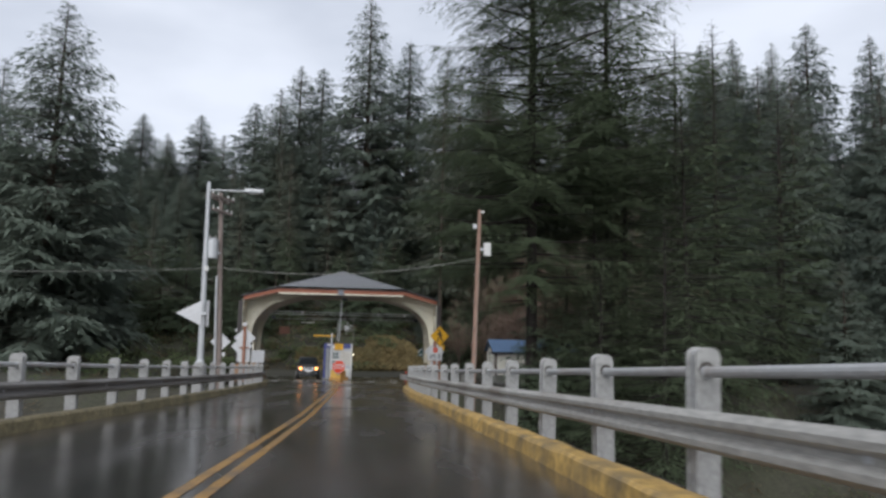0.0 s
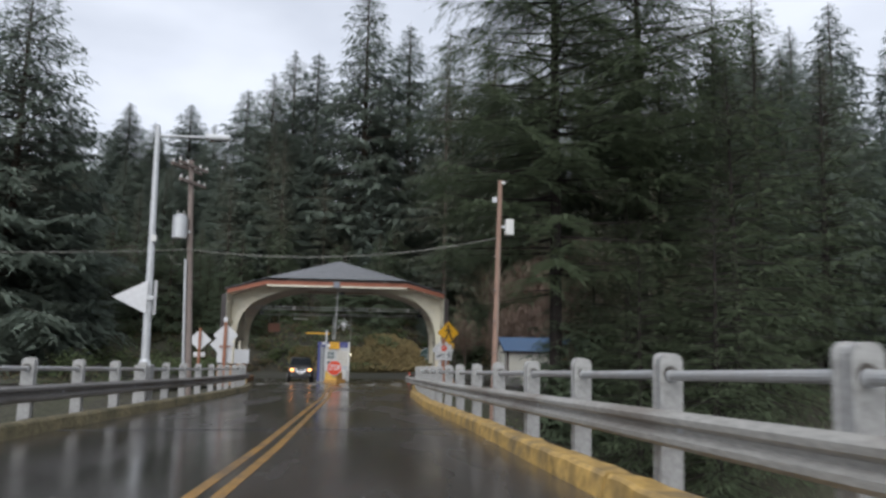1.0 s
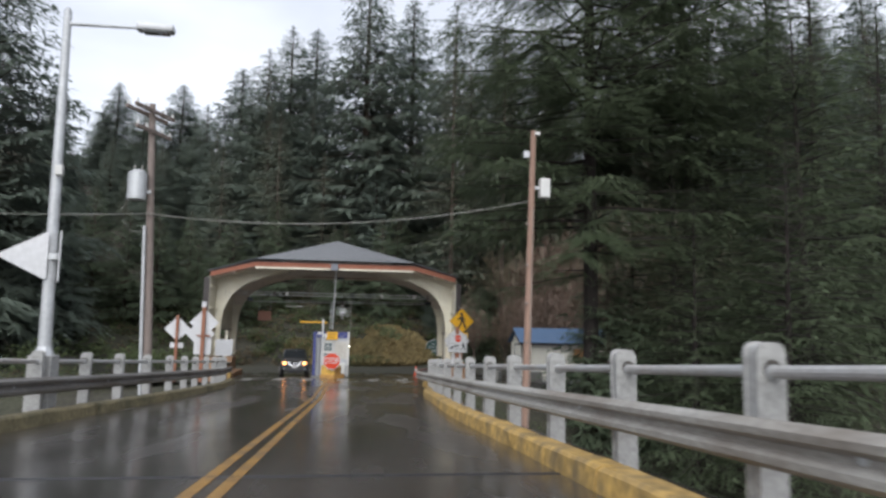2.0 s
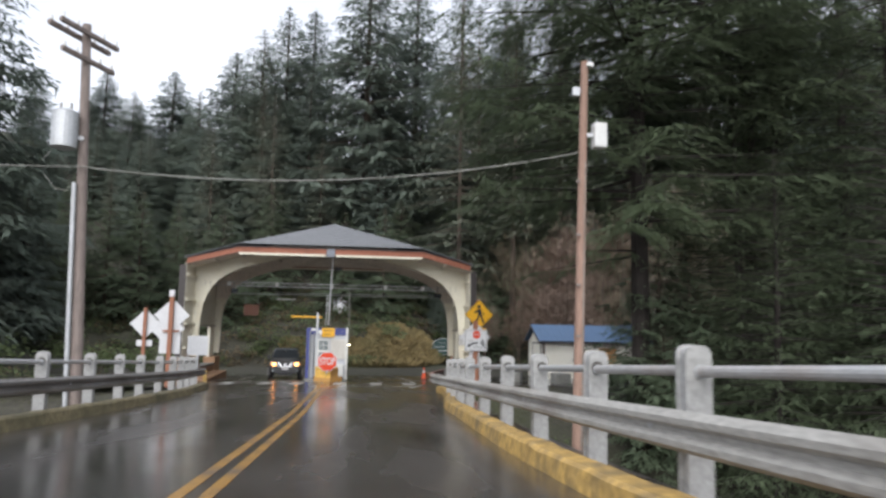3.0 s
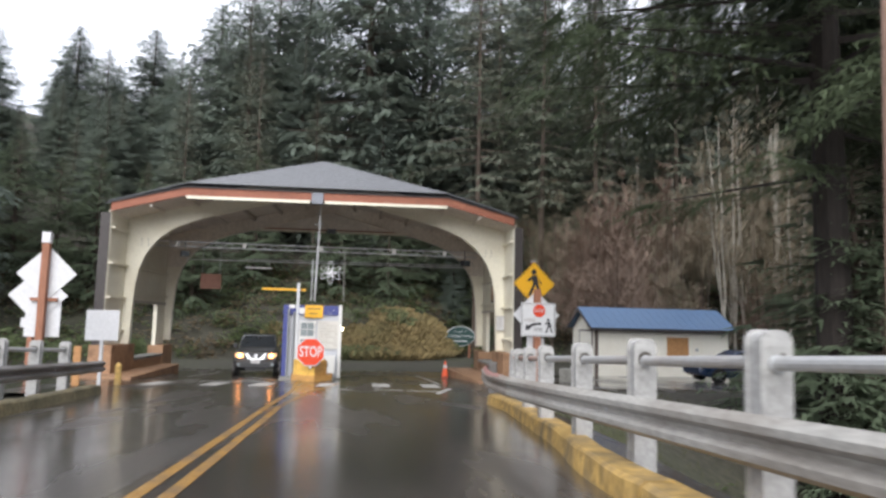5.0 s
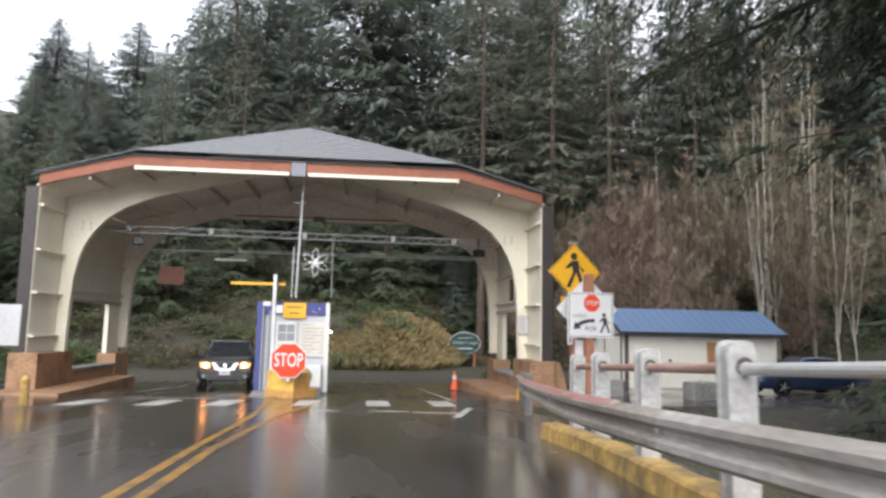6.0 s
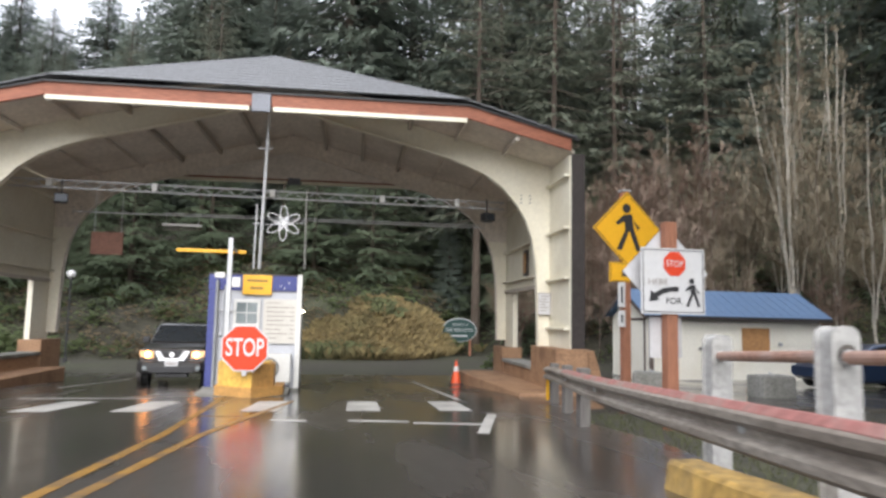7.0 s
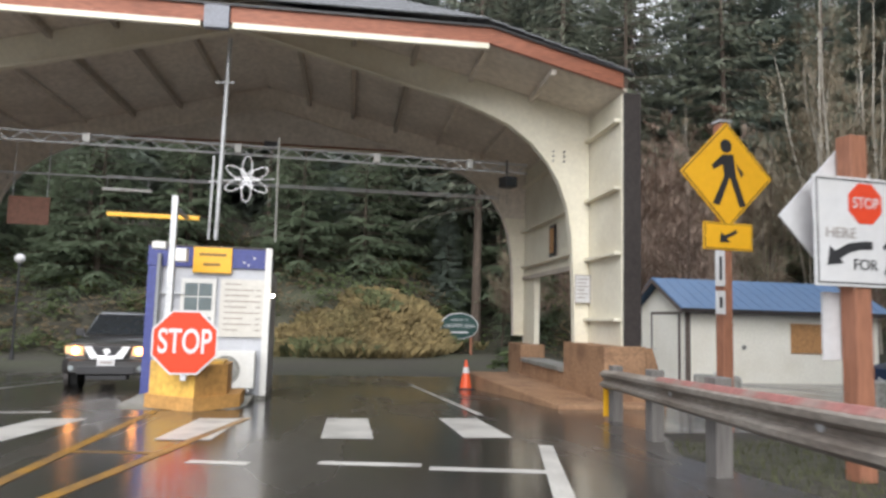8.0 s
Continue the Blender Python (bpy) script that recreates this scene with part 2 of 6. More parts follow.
M = {
    "asphalt": wet_asphalt(),
    "soil": mat("forest_soil", (0.042, 0.038, 0.027), 0.95, 0.5, 1.2, 0.5, dirt=(0.06, 0.075, 0.03), big=0.15),
    "dry_grass": mat("dry_grass", (0.205, 0.155, 0.068), 0.95, 0.3, 0.5, 0.3, island=0.3, dirt=(0.10, 0.10, 0.045), dirt_amount=0.8, big=0.3),
    "green_grass": mat("green_grass", (0.095, 0.105, 0.045), 0.9, 0.35, 2.0, 0.4, island=0.35),
    "verge_grass": mat("short_olive_grass", (0.062, 0.066, 0.032), 0.95, 0.3, 2.0, 0.3, island=0.3),
    "yellow_line": mat("yellow_road_paint", (0.285, 0.15, 0.026), 0.4, 0.4, 8, 0.2, dirt=(0.06, 0.055, 0.05), dirt_amount=0.9, big=2.5),
    "white_line": mat("white_road_paint", (0.50, 0.485, 0.45), 0.35, 0.15, 8, 0.2, dirt=(0.09, 0.085, 0.08), dirt_amount=0.55, big=2.0),
    "kerb_yellow": mat("yellow_painted_concrete", (0.47, 0.30, 0.09), 0.6, 0.4, 2.2, 0.6, dirt=(0.13, 0.105, 0.065), dirt_amount=1.0, big=2.6),
    "kerb_grey": mat("mossy_concrete_kerb", (0.17, 0.14, 0.075), 0.8, 0.45, 3, 0.5, dirt=(0.05, 0.05, 0.025), dirt_amount=0.9, big=1.2),
    "concrete": mat("weathered_concrete", (0.35, 0.345, 0.335), 0.75, 0.2, 5, 0.4, dirt=(0.16, 0.16, 0.14), dirt_amount=0.6, big=2.2),
    "concrete_dark": mat("stained_concrete", (0.25, 0.245, 0.225), 0.85, 0.3, 4, 0.4, dirt=(0.07, 0.075, 0.055), dirt_amount=0.8, big=1.2),
    "socket": mat("dark_socket_shade", (0.06, 0.052, 0.045), 0.85, 0.3, 5, 0.2),
    "pipe": mat("galvanised_pipe", (0.46, 0.46, 0.455), 0.45, 0.12, 6, 0.1, metal=0.35, dirt=(0.30, 0.17, 0.10), dirt_amount=0.35, big=1.1),
    "pipe_red": mat("rust_red_pipe", (0.31, 0.18, 0.135), 0.6, 0.25, 6, 0.2, dirt=(0.45, 0.38, 0.34), dirt_amount=0.5, big=2),
    "beam": mat("galvanised_guardrail", (0.39, 0.375, 0.345), 0.55, 0.2, 5, 0.2, metal=0.2, dirt=(0.14, 0.105, 0.075), dirt_amount=0.85, big=1.1, stretch=(1, 0.5, 2)),
    "beam_old": mat("dirty_old_guardrail", (0.27, 0.24, 0.205), 0.6, 0.3, 5, 0.2, metal=0.15, dirt=(0.10, 0.07, 0.05), dirt_amount=0.85, big=1.3, stretch=(1, 0.5, 2)),
    # the left railing's beam, a darker tone than the right one
    "beam_left": mat("dark_left_guardrail", (0.165, 0.155, 0.145), 0.5, 0.3, 5, 0.2, metal=0.15, dirt=(0.08, 0.065, 0.05), dirt_amount=0.85, big=1.3, stretch=(1, 0.5, 2)),
    "beam_red": mat("red_scuffed_guardrail", (0.31, 0.125, 0.11), 0.6, 0.3, 5, 0.2, dirt=(0.27, 0.24, 0.205), dirt_amount=1.0, big=3.0),
    "white": mat("cream_white_paint", (0.74, 0.70, 0.575), 0.6, 0.06, 3, 0.1, dirt=(0.56, 0.49, 0.35), dirt_amount=0.4, big=0.9),
    "shed_white": mat("shed_cream_paint", (0.86, 0.83, 0.735), 0.6, 0.06, 3, 0.1, dirt=(0.66, 0.61, 0.48), dirt_amount=0.35, big=0.8),
    "white_clean": mat("white_paint", (0.60, 0.595, 0.57), 0.5, 0.06, 3, 0.1, dirt=(0.5, 0.48, 0.43), dirt_amount=0.35, big=1.2),
    "soffit": mat("plywood_soffit_and_shaded_rib", (0.68, 0.62, 0.54), 0.85, 0.15, 2, 0.2, dirt=(0.38, 0.33, 0.27), dirt_amount=0.5, big=0.6),
    "rafter": mat("brown_rafter", (0.43, 0.385, 0.325), 0.85, 0.2, 3, 0.2),
    "fascia": mat("red_stained_cedar", (0.265, 0.092, 0.05), 0.65, 0.3, 3, 0.25, dirt=(0.15, 0.05, 0.03), dirt_amount=0.6, big=1.4, stretch=(0.4, 1, 3)),
    "shingle": mat("grey_asphalt_shingle", (0.17, 0.175, 0.185), 0.85, 0.3, 6, 0.5, island=0.18),
    "brick": mat("brown_masonry_paint", (0.31, 0.18, 0.10), 0.75, 0.3, 5, 0.4, dirt=(0.12, 0.06, 0.035), dirt_amount=0.7, big=1.8),
    "shed_trim": mat("brown_grey_trim_paint", (0.13, 0.10, 0.085), 0.7, 0.25, 4, 0.1, dirt=(0.08, 0.065, 0.055), big=1.5),
    "dark_brown": mat("dark_brown_paint", (0.035, 0.028, 0.026), 0.5, 0.25, 4, 0.1),
    "black": mat("black_paint", (0.02, 0.02, 0.022), 0.5, 0.2, 5, 0.1),
    "blue_band": mat("royal_blue_paint", (0.04, 0.05, 0.19), 0.5, 0.15, 4, 0.05),
    "booth": mat("pale_grey_siding", (0.42, 0.43, 0.46), 0.55, 0.06, 3, 0.1, dirt=(0.33, 0.33, 0.33), dirt_amount=0.35, big=1.3),
    "roof_blue": mat("blue_metal_roof", (0.068, 0.13, 0.235), 0.4, 0.12, 2, 0.05, dirt=(0.10, 0.17, 0.28), dirt_amount=0.5, big=0.5),
    "tan_board": mat("tan_plywood", (0.42, 0.22, 0.09), 0.75, 0.2, 3, 0.15),
    "post_wood": mat("red_brown_wood_post", (0.27, 0.115, 0.066), 0.75, 0.25, 3, 0.25, stretch=(3, 3, 0.4), dirt=(0.2, 0.09, 0.05), big=1.2),
    "pole_wood": mat("weathered_pole_wood", (0.29, 0.185, 0.14), 0.85, 0.3, 3, 0.4, stretch=(4, 4, 0.25), dirt=(0.17, 0.11, 0.08), dirt_amount=0.6, big=0.8),
    "pole_grey": mat("grey_pole_wood", (0.21, 0.17, 0.15), 0.85, 0.3, 3, 0.4, stretch=(4, 4, 0.25), dirt=(0.10, 0.08, 0.07), big=0.8),
    "beam_post": mat("wet_grey_post_wood", (0.15, 0.14, 0.13), 0.8, 0.3, 3, 0.4, stretch=(4, 4, 0.25), dirt=(0.07, 0.06, 0.055), big=0.8),
    "steel": mat("galvanised_steel", (0.50, 0.51, 0.52), 0.5, 0.12, 5, 0.08, metal=0.35, dirt=(0.28, 0.28, 0.27), dirt_amount=0.4, big=1.3),
    "steel_dull": mat("dull_grey_steel", (0.27, 0.28, 0.29), 0.55, 0.12, 5, 0.08, metal=0.3, dirt=(0.16, 0.16, 0.16), dirt_amount=0.4, big=1.3),
    "meter_grey": mat("grey_enamel_box", (0.17, 0.18, 0.21), 0.5, 0.15, 5, 0.05, dirt=(0.1, 0.1, 0.1), big=2),
    "alu_back": mat("bare_aluminium_sign_back", (0.56, 0.56, 0.57), 0.5, 0.08, 3, 0.05, metal=0.2, dirt=(0.5, 0.5, 0.5), dirt_amount=0.4, big=2),
    "sign_white": mat("white_reflective_sheeting", (0.54, 0.54, 0.545), 0.45, 0.05, 3, 0.03, dirt=(0.5, 0.49, 0.47), dirt_amount=0.5, big=3),
    "sign_yellow": mat("yellow_reflective_sheeting", (0.72, 0.38, 0.015), 0.4, 0.05, 3, 0.03),
    "sign_red": mat("red_reflective_sheeting", (0.55, 0.042, 0.008), 0.7, 0.05, 3, 0.03),
    "rate_board": mat("cream_printed_board", (0.52, 0.50, 0.455), 0.5, 0.06, 3, 0.03, dirt=(0.45, 0.43, 0.38), big=2),
    "print": mat("faded_print", (0.22, 0.18, 0.155), 0.6, 0.1, 3, 0),
    "sign_green": mat("dark_green_sign_paint", (0.012, 0.045, 0.04), 0.5, 0.15, 3, 0.05),
    "ink": mat("faded_ink", (0.30, 0.27, 0.25), 0.6, 0.1, 3, 0),
    "barrier": mat("yellow_painted_barrier", (0.68, 0.41, 0.085), 0.6, 0.2, 3, 0.3, dirt=(0.20, 0.13, 0.05), dirt_amount=0.7, big=2.2),
    "barrier_wood": mat("tan_barrier_board", (0.45, 0.24, 0.07), 0.7, 0.2, 3, 0.2, dirt=(0.25, 0.14, 0.05), big=2),
    "booth_glass": mat("pale_window_glass", (0.15, 0.18, 0.185), 0.06, 0.1, 1, 0, rough_var=0.02, coat=0.8),
    "glass": mat("dark_window_glass", (0.03, 0.035, 0.04), 0.06, 0.1, 1, 0, rough_var=0.02, coat=0.5),
    "bark": mat("conifer_bark", (0.085, 0.065, 0.05), 0.95, 0.35, 2, 0.5, stretch=(2, 2, 0.3)),
    "bark_wet": mat("wet_old_fir_bark", (0.022, 0.017, 0.014), 0.9, 0.4, 2, 0.8, stretch=(2, 2, 0.25)),
    "pale_bark": mat("pale_alder_bark", (0.36, 0.33, 0.28), 0.9, 0.3, 2, 0.3, dirt=(0.12, 0.11, 0.09), big=0.8),
    "twig_red": mat("red_brown_twigs", (0.235, 0.17, 0.13), 0.9, 0.3, 2, 0.2, island=0.3),
    "twig_grey": mat("grey_brown_twigs", (0.235, 0.195, 0.135), 0.9, 0.3, 2, 0.2, island=0.3),
    # both fir colours are lifted and blued to hold the rain haze
    "needles": foliage("hazed_fir_needles", (0.192, 0.226, 0.186)),
    "needles_dark": foliage("hazed_dark_fir_needles", (0.180, 0.215, 0.184)),
    # greyer and paler: the haze over the far stand is in this colour
    "needles_haze": foliage("hazed_grey_green_needles", (0.212, 0.234, 0.180)),
    "needles_young": foliage("young_fir_needles", (0.150, 0.188, 0.122)),
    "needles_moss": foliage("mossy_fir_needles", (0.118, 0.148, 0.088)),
    "leaf": foliage("salal_leaves", (0.10, 0.125, 0.06), False),
    "leaf_brown": foliage("bracken_brown_leaves", (0.14, 0.11, 0.07), False),
}


# ---- building helpers ----
def mesh_of(bm, name, material):
    me = bpy.data.meshes.new(name)
    bmesh.ops.recalc_face_normals(bm, faces=bm.faces)
    bm.to_mesh(me)
    bm.free()
    me.materials.append(material)
    return me


def thing(name, at, label, category, rz=0.0, group="", kind=""):
    ob = new(name)
    ob.matrix_basis = pose(*at, 0, 0, rz)
    return tagged(ob, label, category, group, kind)


def part(name, bm, material, parent, label=""):
    ob = new(name, mesh_of(bm, name, material))
    ob.parent = parent
    return tagged(ob, label)


def solo(name, bm, material, at=(0, 0, 0), label="", category="", rz=0.0, group="", kind=""):
    ob = new(name, mesh_of(bm, name, material))
    ob.matrix_basis = pose(*at, 0, 0, rz)
    return tagged(ob, label, category, group, kind)


def box(bm, x0, x1, y0, y1, z0, z1, bevel=0.0, m=None):
    r = bmesh.ops.create_cube(bm, size=1)
    vs = r["verts"]
    bmesh.ops.scale(bm, vec=(x1 - x0, y1 - y0, z1 - z0), verts=vs)
    bmesh.ops.translate(bm, vec=((x0 + x1) / 2, (y0 + y1) / 2, (z0 + z1) / 2), verts=vs)
    if bevel:
        es = list({e for v in vs for e in v.link_edges})
        out = bmesh.ops.bevel(bm, geom=es, offset=bevel, segments=2, profile=0.6, affect='EDGES')
        vs = list({v for f in out["faces"] for v in f.verts} | {v for v in vs if v.is_valid})
    if m is not None:
        bmesh.ops.transform(bm, matrix=m, verts=vs)
    return bm


def B(*a, **k):
    return box(bmesh.new(), *a, **k)


def tube(bm, p0, p1, r0, r1=None, n=12, caps=True):
    p0, p1 = Vector(p0), Vector(p1)
    d = p1 - p0
    q = bmesh.ops.create_cone(bm, cap_ends=caps, segments=n, radius1=r0, radius2=r0 if r1 is None else r1, depth=d.length)
    m = Matrix.Translation((p0 + p1) / 2) @ d.to_track_quat('Z', 'Y').to_matrix().to_4x4()
    bmesh.ops.transform(bm, matrix=m, verts=q["verts"])
    return bm


def T(*a, **k):
    return tube(bmesh.new(), *a, **k)


def poly(bm, pts, thick, axis='y'):
    """A flat outline of (u, v) pairs, made thick along the axis, from 0 to thick."""
    def at(u, v, w):
        return (u, w, v) if axis == 'y' else (w, u, v) if axis == 'x' else (u, v, w)
    a = [bm.verts.new(at(u, v, 0)) for u, v in pts]
    b = [bm.verts.new(at(u, v, thick)) for u, v in pts]
    k = len(pts)
    bm.faces.new(a)
    bm.faces.new(b[::-1])
    for i in range(k):
        bm.faces.new((a[i], a[(i + 1) % k], b[(i + 1) % k], b[i]))
    return bm


def moved(bm, v):
    bmesh.ops.translate(bm, vec=v, verts=bm.verts)
    return bm


def sweep(bm, centres, profile, closed=True):
    """A profile of (sideways, up) pairs carried along a line of points."""
    rings = []
    for i, c in enumerate(centres):
        a, b = Vector(centres[max(0, i - 1)]), Vector(centres[min(len(centres) - 1, i + 1)])
        d = (b - a).normalized()
        side = Vector((d.y, -d.x, 0)).normalized()
        rings.append([bm.verts.new(Vector(c) + side * u + Vector((0, 0, v))) for u, v in profile])
    k = len(profile)
    for r0, r1 in zip(rings, rings[1:]):
        for i in range(k if closed else k - 1):
            j = (i + 1) % k
            bm.faces.new((r0[i], r0[j], r1[j], r1[i]))
    if closed:
        bm.faces.new(rings[0][::-1])
        bm.faces.new(rings[-1])
    return bm


def text_mesh(body, size, material, parent, at, rot=(90, 0, 0), name="lettering", width=None, depth=0.002, bold=0.0):
    cu = bpy.data.curves.new(name, 'FONT')
    cu.body, cu.size, cu.extrude, cu.offset = body, size, depth, bold
    cu.align_x, cu.align_y = 'CENTER', 'CENTER'
    tmp = bpy.data.objects.new(name, cu)
    scene.collection.objects.link(tmp)
    me = bpy.data.meshes.new_from_object(tmp.evaluated_get(bpy.context.evaluated_depsgraph_get()))
    bpy.data.objects.remove(tmp)
    me.materials.clear()
    me.materials.append(material)
    if width:
        xs = [v.co.x for v in me.vertices]
        k = width / (max(xs) - min(xs))
        for v in me.vertices:
            v.co.x *= k
    ob = new(name, me)
    ob.parent = parent
    ob.matrix_basis = pose(*at, *rot)
    return ob


# ---- the plan of the road ----
def lerp_table(v, xs, ys):
    return float(np.interp(v, xs, ys))


def road_z(y):
    """The road falls towards the toll house."""
    if y < 38:
        return 2.519 - 0.0567 * y + 0.0001086 * y * y
    return road_z(37.999) - 0.046 * (min(y, 62) - 38)


def centre_x(y):
    return lerp_table(y, [-40, 5.1, 11.8, 20.2, 28.2, 36, 50], [-5.4, -2.75, -2.38, -2.07, -1.75, -1.63, -1.5])


def rail_x(y):
    return lerp_table(y, [-40, 3.6, 12, 20, 28, 31, 33.5, 36, 39, 41.4, 44, 47.2], [-1.8, .70, 1.00, 1.22, 1.58, 1.68, 1.80, 2.06, 2.65, 3.14, 3.80, 4.66])


def kerb_x(y):
    return lerp_table(y, [-40, 5.0, 9.0, 10.7, 13.5, 16.5, 20.5, 22.5, 24.3, 26.7, 28.8, 30.5, 32.1, 35, 37.3, 39, 43], [-2.1, .40, .53, .60, .72, .82, .90, .98, 1.11, 1.28, 1.40, 1.57, 1.90, 2.3, 2.6, 2.65, 3.3])


def left_x(y):
    return centre_x(y) - 3.62 - max(0, y - 36) * 0.09


def smooth_step(a, b, v):
    q = min(1, max(0, (v - a) / (b - a)))
    return q * q * (3 - 2 * q)


def ground_z(x, y):
    """The land: a bank beside the bridge, the yard at the toll house, the wooded hill behind."""
    base = road_z(y) - 0.06
    side = max(0.0, x - rail_x(min(y, 47)) - 1.0, left_x(min(y, 47)) - 0.8 - x)
    fall = (1 - smooth_step(24, 44, y)) * smooth_step(0, 6, side)
    z = base - 10.0 * fall
    under = (1 - smooth_step(22, 36, y)) * 1.3
    z -= under
    toe = 71.5 + 11.0 * math.exp(-((x - 11.5) / 3.5) ** 2)
    rise = max(0, y - toe)
    z += min(30, 0.42 * rise * smooth_step(0, 5, rise))
    lift = max(0, abs(x - 4) - 24) * 0.22 * smooth_step(40, 70, y)
    z += lift
    if y > 55:
        z += 0.25 * noise.noise(Vector((x * 0.25, y * 0.25, 0))) * smooth_step(0, 3, rise)
    return z


bm = bmesh.new()
gx = [-700, -300, -160, -110] + list(range(-80, -20, 4)) + [v * 1.0 for v in range(-20, 32, 1)] + list(range(32, 92, 4)) + [110, 160, 300, 700]
gy = [-700, -300, -120, -60, -30] + list(range(-20, 36, 4)) + [v * 1.0 for v in range(36, 92)] + list(range(95, 140, 5)) + [160, 220, 400, 900]
grid = [[bm.verts.new((x, y, ground_z(x, min(y, 150)))) for x in gx] for y in gy]
for j in range(len(gy) - 1):
    for i in range(len(gx) - 1):
        bm.faces.new((grid[j][i], grid[j][i + 1], grid[j + 1][i + 1], grid[j + 1][i]))
ground = solo("ground", bm, M["soil"], label="dark damp forest soil rising to a wooded hill", category="ground", kind="structure")
for f in ground.data.polygons:
    f.use_smooth = True

# roadway from the bridge to the toll plaza
bm = bmesh.new()
rows_y = [-40, -30, -20, -10] + [v * 2.0 for v in range(0, 19)] + [38, 40, 41.5]
rings = []
for y in rows_y:
    xs = (left_x(y) - 0.9, left_x(y), centre_x(y), kerb_x(y), kerb_x(y) + 0.9)
    rings.append([bm.verts.new((x, y, road_z(y))) for x in xs] + [bm.verts.new((x, y, road_z(y) - 0.6)) for x in (xs[-1], xs[0])])
for a, b in zip(rings, rings[1:]):
    for i in range(7):
        j = (i + 1) % 7
        bm.faces.new((a[i], a[j], b[j], b[i]))
solo("road", bm, M["asphalt"], label="wet dark asphalt bridge roadway with worn tracks", category="road", kind="structure")
bm = bmesh.new()
rows_y = [41.5 + 1.5 * k for k in range(15)]
rings = []
for y in rows_y:
    xs = [-13 - 3 * k for k in (2, 1, 0)] + [left_x(41.5) - 0.9, -4, 0, 3, kerb_x(41.5) + 0.9, 4.7, 7.5, 12, 18, 26, 34]
    rings.append([bm.verts.new((x, y, ground_z(x, y) - .2 if x > 4.6 and y < 45.9 else max(road_z(y), ground_z(x, y) + 0.05) if abs(x) > 7.4 else road_z(y))) for x in xs])
for a, b in zip(rings, rings[1:]):
    for i in range(len(a) - 1):
        bm.faces.new((a[i], a[i + 1], b[i + 1], b[i]))
solo("plaza", bm, M["asphalt"], label="wet dark asphalt toll plaza and parking yard", category="road", kind="structure")


# ---- road markings, 4 mm proud ----
def stripe(bm, line, w, lift=0.005):
    pts = [Vector((x, y, road_z(y) + lift)) for x, y in line]
    rows = []
    for i, p in enumerate(pts):
        d = (pts[min(len(pts) - 1, i + 1)] - pts[max(0, i - 1)]).normalized()
        s = Vector((d.y, -d.x, 0)) * (w / 2)
        rows.append((bm.verts.new(p - s), bm.verts.new(p + s)))
    for a, b in zip(rows, rows[1:]):
        bm.faces.new((a[0], a[1], b[1], b[0]))
    return bm


for off, end in ((-0.11, -1.72), (0.11, -0.32)):
    line = [(centre_x(y) + off, y) for y in [-40, -20, -10] + list(range(0, 40, 2))]
    line += [(lerp_table(y, [38, 42.6, 49.0 if off < 0 else 47.9], [centre_x(38) + off, -1.58 if off < 0 else -1.15, end]), y) for y in (39.5, 41, 42.6, 45, 47.9 if off > 0 else 49.0)]
    solo("centre_line", stripe(bmesh.new(), line, 0.11), M["yellow_line"], label="worn yellow centre line on wet asphalt", category="road marking", kind="structure")
solo("cross_hatch", stripe(bmesh.new(), [(-1.62, 44.9), (-0.85, 44.75)], 0.07), M["yellow_line"], label="thin yellow hatch line on wet asphalt", category="road marking", kind="structure")
for k, x in enumerate((-5.75, -4.1, -2.66, -0.72, 0.95, 2.5)):
    bar = stripe(bmesh.new(), [(x - 0.06, 45.65), (x, 46.7), (x + 0.06, 47.85)], 0.56)
    solo("crosswalk_bar", bar, M["white_line"], label="worn white crosswalk bar on wet asphalt", category="road marking", group="crosswalk bars", kind="structure")
for line, w in (([(0.57, 44.1), (1.41, 43.9)], 0.14), ([(1.45, 43.75), (2.36, 43.5)], 0.14), ([(2.12, 42.45), (2.88, 45.02)], 0.15),
                ([(-0.5, 44.25), (0.0, 44.1)], 0.12), ([(3.22, 57.0), (3.02, 48.3)], 0.11), ([(-5.4, 48.6), (-3.05, 48.75)], 0.12), ([(-6.0, 52.4), (-5.7, 58.0)], 0.11)):
    solo("stop_line", stripe(bmesh.new(), line, w), M["white_line"], label="thin worn white line on wet asphalt", category="road marking", kind="structure")
solo("road_joint", stripe(bmesh.new(), [(-5.9, 14.6), (0.75, 14.5)], 0.09, 0.004), M["black"], label="black tar joint across the roadway", category="road marking", kind="structure")

# ---- kerbs ----
kerb_prof = [(0.0, -0.02), (0.025, 0.17), (0.06, 0.20), (0.27, 0.20), (0.27, -0.02)]


def kerb_stone(line, side, material, label, a, b):
    """A kerb whose worn edges wander by a centimetre or two."""
    bm = sweep(bmesh.new(), [(line(y), y, road_z(y)) for y in list(np.arange(a, b, .35)) + [b]], [(side * u, v) for u, v in kerb_prof])
    for v in bm.verts:
        q = Vector((v.co.x * 2.3, v.co.y * 2.3, v.co.z * 6))
        v.co += Vector((noise.noise(q), 0, noise.noise(q + Vector((9, 0, 0))))) * (.022 if v.co.z > road_z(v.co.y) + .05 else .01)
    solo("kerb", bm, material, label=label, category="kerb", kind="structure", group="kerb stones")


for a, b in zip([-12, 0.2, 7.9, 13.6, 21, 29], [0.15, 7.85, 13.55, 20.95, 28.95, 39.0]):
    kerb_stone(kerb_x, 1, M["kerb_yellow"], "worn yellow-painted concrete kerb of the bridge", a, b)
